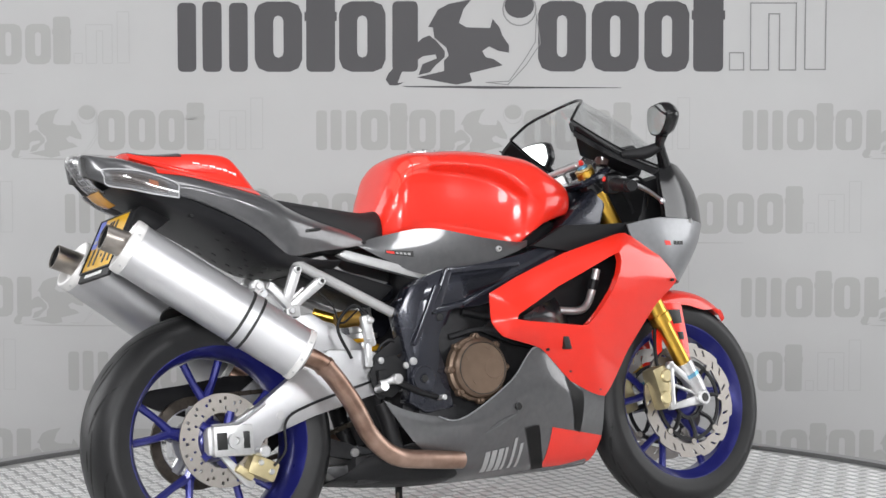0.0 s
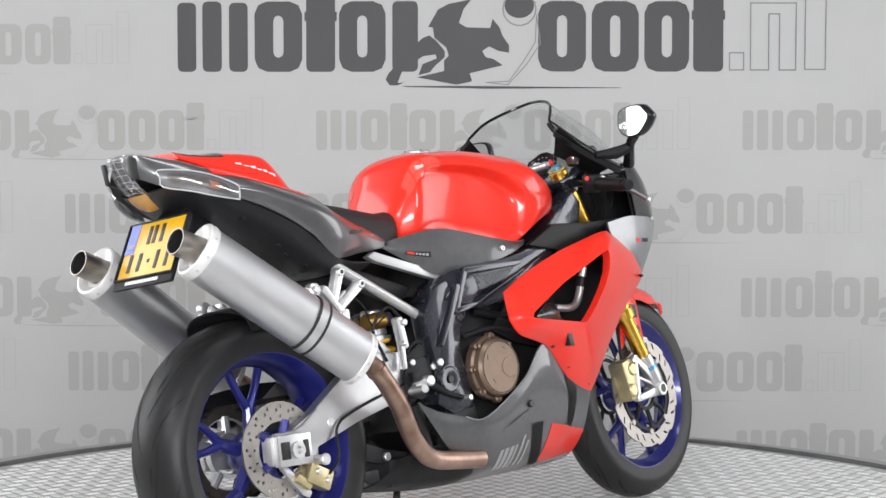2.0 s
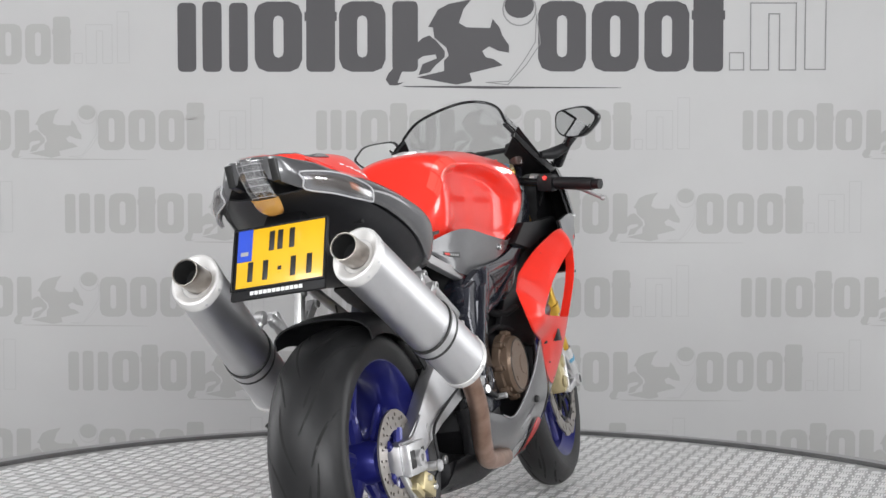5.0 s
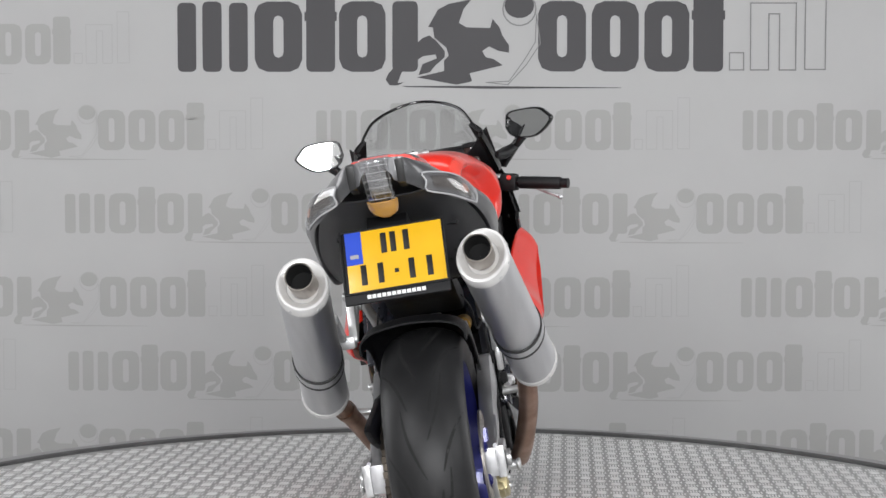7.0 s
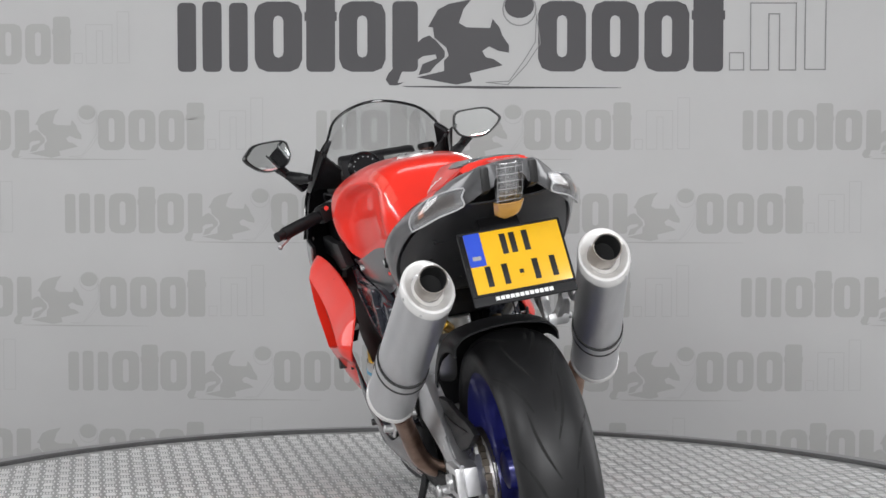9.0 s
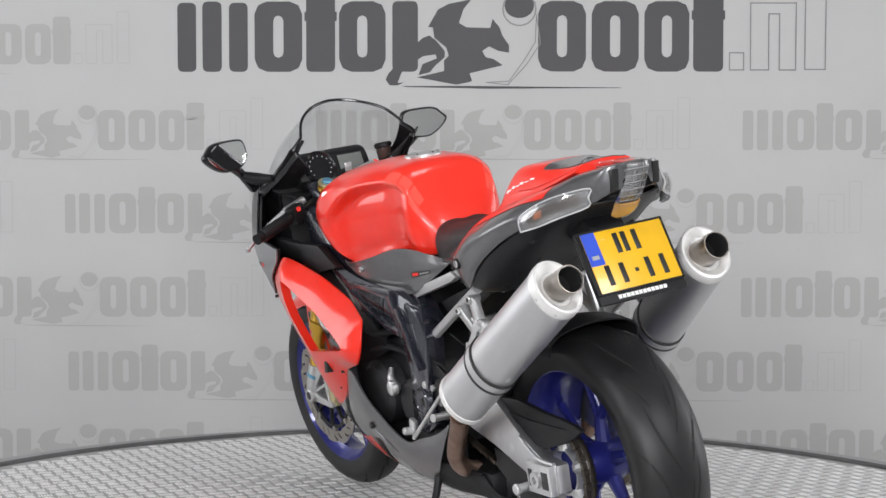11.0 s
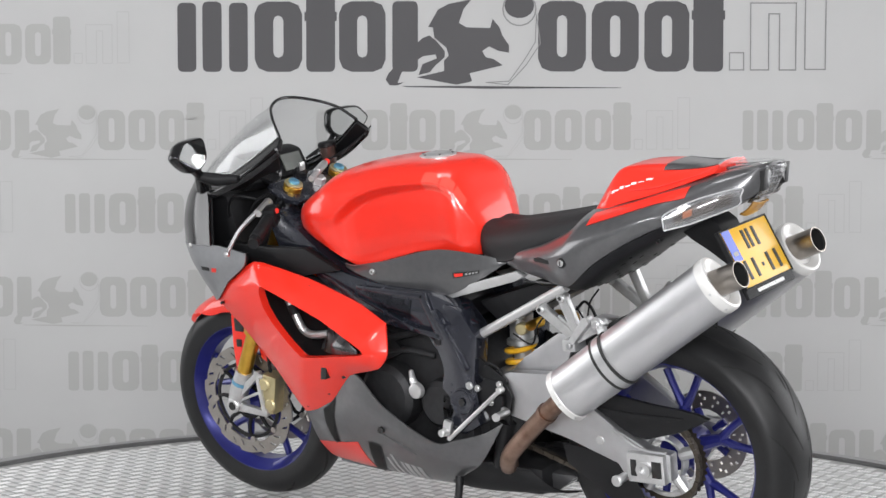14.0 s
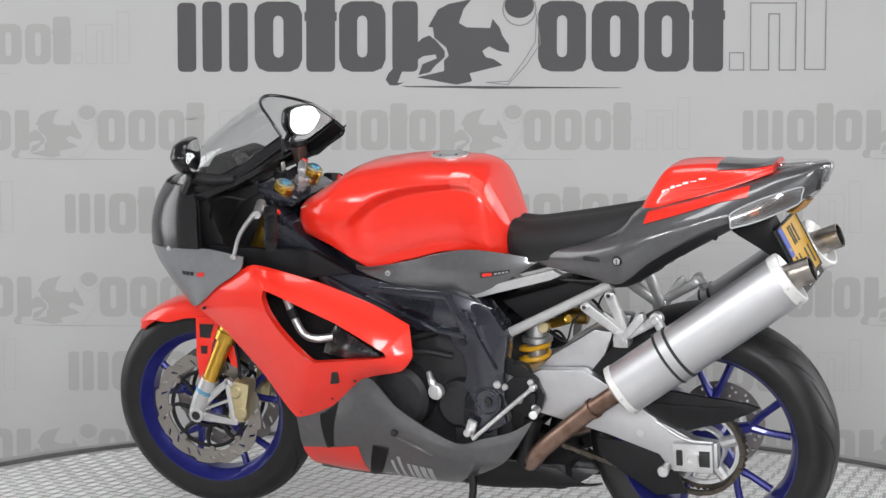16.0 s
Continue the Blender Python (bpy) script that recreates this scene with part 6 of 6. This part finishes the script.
# ---- front end, turned a little to the left ----
for s in (-1, 1):
    foot = Vector((s * 0.100, 1.428, 0.315))

    def on_fork(d, dx=0.0):
        return foot + FORK * d + Vector((dx, 0, 0))
    leg = P("fork_leg", tube([on_fork(0.235), on_fork(0.69)], 0.0275, 24, 1), GOLD, "gold upside-down fork leg", None, 30, True)
    part("slider", tube([on_fork(0.06), on_fork(0.25)], 0.0215, 20, 1), GOLD, leg, "gold fork slider")
    part("collar", lathe([(0.022, 0), (0.0305, 0.002), (0.0305, 0.030), (0.0275, 0.032)], 28, along(on_fork(0.225), on_fork(0.5)), None, False), GOLD, leg)
    bm = tube([on_fork(0.10), on_fork(0.03), on_fork(-0.012)], [0.0255, 0.028, 0.024], 20, 2)
    cyl((s * 0.07, 1.4255, 0.303), (s * 0.128, 1.4255, 0.303), 0.021, 24, 0.003, bm)
    part("fork_bottom", bm, CAST, leg, "cast silver fork bottom")
    # black disc on the fork end paints the hollow axle dark
    part("axle_bore", cyl((s * 0.1275, 1.4255, 0.303), (s * 0.1288, 1.4255, 0.303), 0.0125, 20, 0.0003), INK, leg, "dark axle bore")
    part("sticker", lathe([(0.0265, 0), (0.0282, 0.001), (0.0282, 0.011), (0.0265, 0.012)], 24, along(on_fork(0.055), on_fork(0.5)), None, False), SKY, leg, "small light blue sticker")
    bm = flat_bar((1.415, 0.330), (1.322, 0.402), 0.026, 0.016, s * 0.100, s * 0.117, 0.003)
    flat_bar((1.415, 0.298), (1.312, 0.283), 0.026, 0.016, s * 0.100, s * 0.117, 0.003, bm)
    flat_bar((1.328, 0.404), (1.318, 0.282), 0.014, 0.014, s * 0.102, s * 0.117, 0.003, bm)
    flat_bar((1.41, 0.315), (1.330, 0.345), 0.008, 0.008, s * 0.102, s * 0.112, 0.002, bm)
    part("caliper_bracket", bm, CAST, leg, "open triangular caliper bracket")
    rc = Matrix.Rotation(radians(14), 4, "X")
    bm = block(s * 0.082, 1.302, 0.340, 0.056, 0.052, 0.118, 0.012, rc)
    for dz in (-0.03, 0.03):
        cyl((s * 0.105, 1.302 + dz * 0.2, 0.340 + dz), (s * 0.116, 1.302 + dz * 0.2, 0.340 + dz), 0.019, 20, 0.004, bm)
    cali = part("brake_caliper", bm, PALE_GOLD, leg, "pale gold radial brake caliper")
    for dz in (-0.052, 0.052):
        part("caliper_bolt", cyl((s * 0.106, 1.315, 0.342 + dz), (s * 0.116, 1.315, 0.342 + dz), 0.007, 10, 0.001), CAST, leg)
    part("adjuster", cyl(on_fork(0.69), on_fork(0.708), 0.026, 24, 0.003), GOLD, leg, "gold fork cap ring")
    part("cap_rim", cyl(on_fork(0.708), on_fork(0.715), 0.0255, 24, 0.002), PALE_GOLD, leg, "pale fork cap rim")
    part("cap", cyl(on_fork(0.712), on_fork(0.722), 0.015, 18, 0.003), SKY, leg, "light blue fork cap")
    # clip-on bar
    inn, out = Vector((s * 0.128, 1.135, 0.905)), Vector((s * 0.362, 1.040, 0.853))
    bar = P("handlebar", tube([inn, out], 0.0115, 14, 1), GLOSS, "black clip-on handlebar", None, 30, True)
    d = (out - inn).normalized()
    part("grip", tube([inn + d * 0.125, inn + d * 0.13, inn + d * 0.245, inn + d * 0.25], [0.0165, 0.018, 0.018, 0.0165], 18, 1), BLACK, bar, "ribbed black rubber grip")
    part("bar_end", tube([inn + d * 0.25, inn + d * 0.272], [0.014, 0.0145], 14, 1), BLACK, bar)
    part("clamp", lathe([(0.0285, -0.018), (0.038, -0.016), (0.038, 0.016), (0.0285, 0.018)], 24, along(on_fork(0.655), on_fork(0.8))), GLOSS, bar)
    sw = block(0, 0, 0, 0.052, 0.036, 0.050, 0.010)
    sw.transform(along(inn + d * 0.095, out))
    part("switch_box", sw, BLACK, bar, "black switch housing")
    part("switch", cyl(inn + d * 0.095 + Vector((0, -0.016, 0.012)), inn + d * 0.095 + Vector((0, -0.024, 0.014)), 0.007, 12, 0.001), REDPRINT, bar, "red switch button")
    mcyl = inn + d * 0.055 + Vector((0, 0.028, 0.012))
    bm = tube([mcyl - d * 0.02, mcyl + d * 0.055 + Vector((0, 0.012, 0))], [0.013, 0.011], 14, 1)
    cyl(mcyl + Vector((0, 0.0, 0.0)), mcyl + Vector((0, -0.026, -0.012)), 0.010, 12, 0.002, bm)
    part("master_cylinder", bm, CAST, bar, "silver master cylinder")
    lev = mcyl + d * 0.045 + Vector((0, 0.018, 0))
    tip = Vector((s * 0.352, 1.150, 0.815))
    mid = lev.lerp(tip, 0.45) + Vector((s * 0.006, 0.012, -0.002))
    part("lever", tube([lev, mid, tip], [0.0075, 0.0062, 0.005], 10, 6), POLISH, bar, "silver hand lever")
    part("lever_ball", cyl(tip - Vector((s * 0.006, 0, 0)), tip + Vector((s * 0.007, 0, 0)), 0.008, 14, 0.004), POLISH, bar)
# reservoir, yokes, damper, clocks
res = P("fluid_reservoir", tube([(0.126, 1.150, 0.955), (0.126, 1.152, 0.968), (0.126, 1.155, 1.005)], [0.016, 0.021, 0.023], 22, 1), mat("smoky_reservoir", (0.055, 0.035, 0.03), 0.15, 0, 0.3), "smoked brake fluid reservoir with black lid", None, 30, True)
part("lid", cyl((0.126, 1.155, 1.004), (0.126, 1.156, 1.020), 0.0255, 24, 0.004), BLACK, res, "black lid")
yoke = P("top_yoke", prism([(1.075, 0.892), (1.06, 0.905), (1.085, 0.918), (1.165, 0.955), (1.175, 0.940), (1.13, 0.905)], -0.135, 0.135, 0.010), NAVY, "dark blue-black top yoke", None, 30, True)
part("stem_nut", cyl((0, 1.105, 0.925), (0, 1.094, 0.948), 0.020, 6, 0.003), CAST, yoke)
part("ignition_lock", cyl((0, 1.165, 0.945), (0, 1.155, 0.966), 0.019, 20, 0.003), BLACK, yoke)
P("lower_yoke", prism([(1.20, 0.66), (1.18, 0.70), (1.27, 0.745), (1.29, 0.70)], -0.135, 0.135, 0.010), NAVY, "dark lower yoke", None, 30, True)
bm = tube([(-0.06, 1.075, 0.952), (0.075, 1.125, 0.972)], 0.008, 12, 1)
dmp = P("steering_damper", bm, CAST, "small silver steering damper", None, 30, True)
part("damper_body", cyl((-0.01, 1.094, 0.960), (0.06, 1.120, 0.970), 0.011, 16, 0.003), CAST, dmp, "silver damper body")
part("red_clip", cyl((0.068, 1.119, 0.972), (0.078, 1.122, 0.974), 0.0085, 14, 0.003), REDPRINT, dmp)
clk = P("instrument_panel", prism([(1.235, 0.93), (1.205, 0.955), (1.235, 1.020), (1.275, 1.035), (1.31, 0.99), (1.29, 0.94)], -0.115, 0.115, 0.014), BLACK, "black instrument panel")
dial_m = along((-0.045, 1.220, 0.988), (-0.045, 1.12, 1.028))
part("dial", lathe([(0.002, 0.004), (0.040, 0.004), (0.046, 0.008), (0.050, 0.004), (0.050, -0.01)], 36, dial_m, None, False), GLOSS, clk, "round dial")
bm = bmesh.new()
for k in range(11):
    a = radians(-40 + 26 * k)
    p = dial_m @ Vector((0.0052, 0.033 * math.cos(a), 0.033 * math.sin(a)))
    cyl(p, p + Vector((0, -0.0008, 0.0004)), 0.0022, 6, 0.0002, bm)
part("dial_marks", bm, PALE, clk, "ring of pale dial marks")
part("display", block(0.052, 1.215, 0.990, 0.075, 0.004, 0.048, 0.001, Matrix.Rotation(radians(-22), 4, "X")), mat("grey_display", (0.16, 0.17, 0.16), 0.2), clk, "grey display")
for s in (-1, 1):
    P("cable", tube([(s * 0.09, 1.16, 0.93), (s * 0.12, 1.21, 0.90), (s * 0.10, 1.26, 0.82), (s * 0.07, 1.22, 0.72)], 0.0045, 8), BLACK, "black control cable")
    P("cable", tube([(s * 0.15, 1.17, 0.92), (s * 0.175, 1.23, 0.93), (s * 0.15, 1.28, 0.87), (s * 0.10, 1.27, 0.77)], 0.004, 8), BLACK, "black control cable")
    P("brake_hose", tube([(s * 0.05, 1.27, 0.68), (s * 0.09, 1.30, 0.56), (s * 0.085, 1.30, 0.45), (s * 0.085, 1.30, 0.395)], 0.005, 8), BLACK, "black front brake hose", None, 30, True)
P("key", block(0.0, 1.150, 0.975, 0.022, 0.004, 0.024, 0.002), CAST, "ignition key in its lock", None, 30, True)
P("radiator", block(0, 1.03, 0.47, 0.28, 0.035, 0.26, 0.01, Matrix.Rotation(radians(-18), 4, "X")), ENGINE, "dark radiator behind the front wheel")
P("steering_head", cyl((0, 1.215, 0.715), (0, 1.105, 0.93), 0.042, 24, 0.006), NAVY, "dark steering head")

# front mudguard
rows = []
for a, wd in ((50, 0.040), (58, 0.058), (70, 0.070), (84, 0.076), (98, 0.080), (112, 0.082), (126, 0.080), (140, 0.074), (150, 0.066)):
    t = radians(a)
    rows.append([(x * wd / 0.08, 1.418 + r * math.cos(t), 0.301 + r * math.sin(t)) for x, r in ((-0.082, 0.268 if a > 62 else 0.300), (-0.080, 0.290), (-0.058, 0.311), (0, 0.320), (0.058, 0.311), (0.080, 0.290), (0.082, 0.268 if a > 62 else 0.300))])
mud = P("front_mudguard", Surf(rows).patch(28, 20, out=(0, 1.418, 0.301)), RED, "glossy red front mudguard", None, 50, True)
for s in (-1, 1):
    part("leg", prism([(1.345, 0.575), (1.415, 0.575), (1.425, 0.47), (1.425, 0.372), (1.400, 0.362), (1.392, 0.42), (1.372, 0.50), (1.340, 0.545)], *sorted((s * 0.078, s * 0.086)), 0.003), RED, mud, "red mudguard leg")
    part("leg_rear", prism([(1.30, 0.50), (1.335, 0.505), (1.325, 0.44), (1.300, 0.425)], *sorted((s * 0.078, s * 0.086)), 0.003), RED, mud)
    part("patch", prism([(1.362, 0.555), (1.405, 0.555), (1.408, 0.517), (1.378, 0.515)], *sorted((s * 0.085, s * 0.0885)), 0.001), INK, mud, "black square patch")
    part("patch", prism([(1.388, 0.492), (1.408, 0.492), (1.409, 0.470), (1.392, 0.470)], *sorted((s * 0.085, s * 0.0885)), 0.001), INK, mud, "black square patch")

# side stand
std = P("side_stand", tube([(-0.105, 0.60, 0.235), (-0.135, 0.585, 0.16), (-0.170, 0.60, 0.06), (-0.176, 0.612, -0.018)], [0.012, 0.010, 0.009, 0.009], 12, 4), BLACK, "black steel side stand standing on the deck")
part("foot", prism([(0.565, -0.022), (0.66, -0.022), (0.655, -0.012), (0.57, -0.012)], -0.200, -0.155, 0.002, None, None), BLACK, std)
part("stand_spring", tube([(-0.115, 0.585, 0.215), (-0.150, 0.585, 0.11)], 0.006, 8, 1), DARK_STEEL, std)


# ---- motion: the deck turns evenly and carries the motorcycle ----
LEANING = pose(0.068, -0.6878, 0.0) @ pose(0, 0, 0, 0, -9.8, 0)


def turned(t):
    return 4.047 + 7.971 * (t - 8.0)


def motions():
    times = [0.0, 2.0, 4.0, 6.0, 8.0, 10.0, 12.0, 14.0, 16.0]
    walk(deck, [(t, pose(0, 0, 0, 0, 0, turned(t))) for t in times])
    walk(bike, [(t, pose(0, 0, 0, 0, 0, turned(t)) @ LEANING) for t in times])


motions()
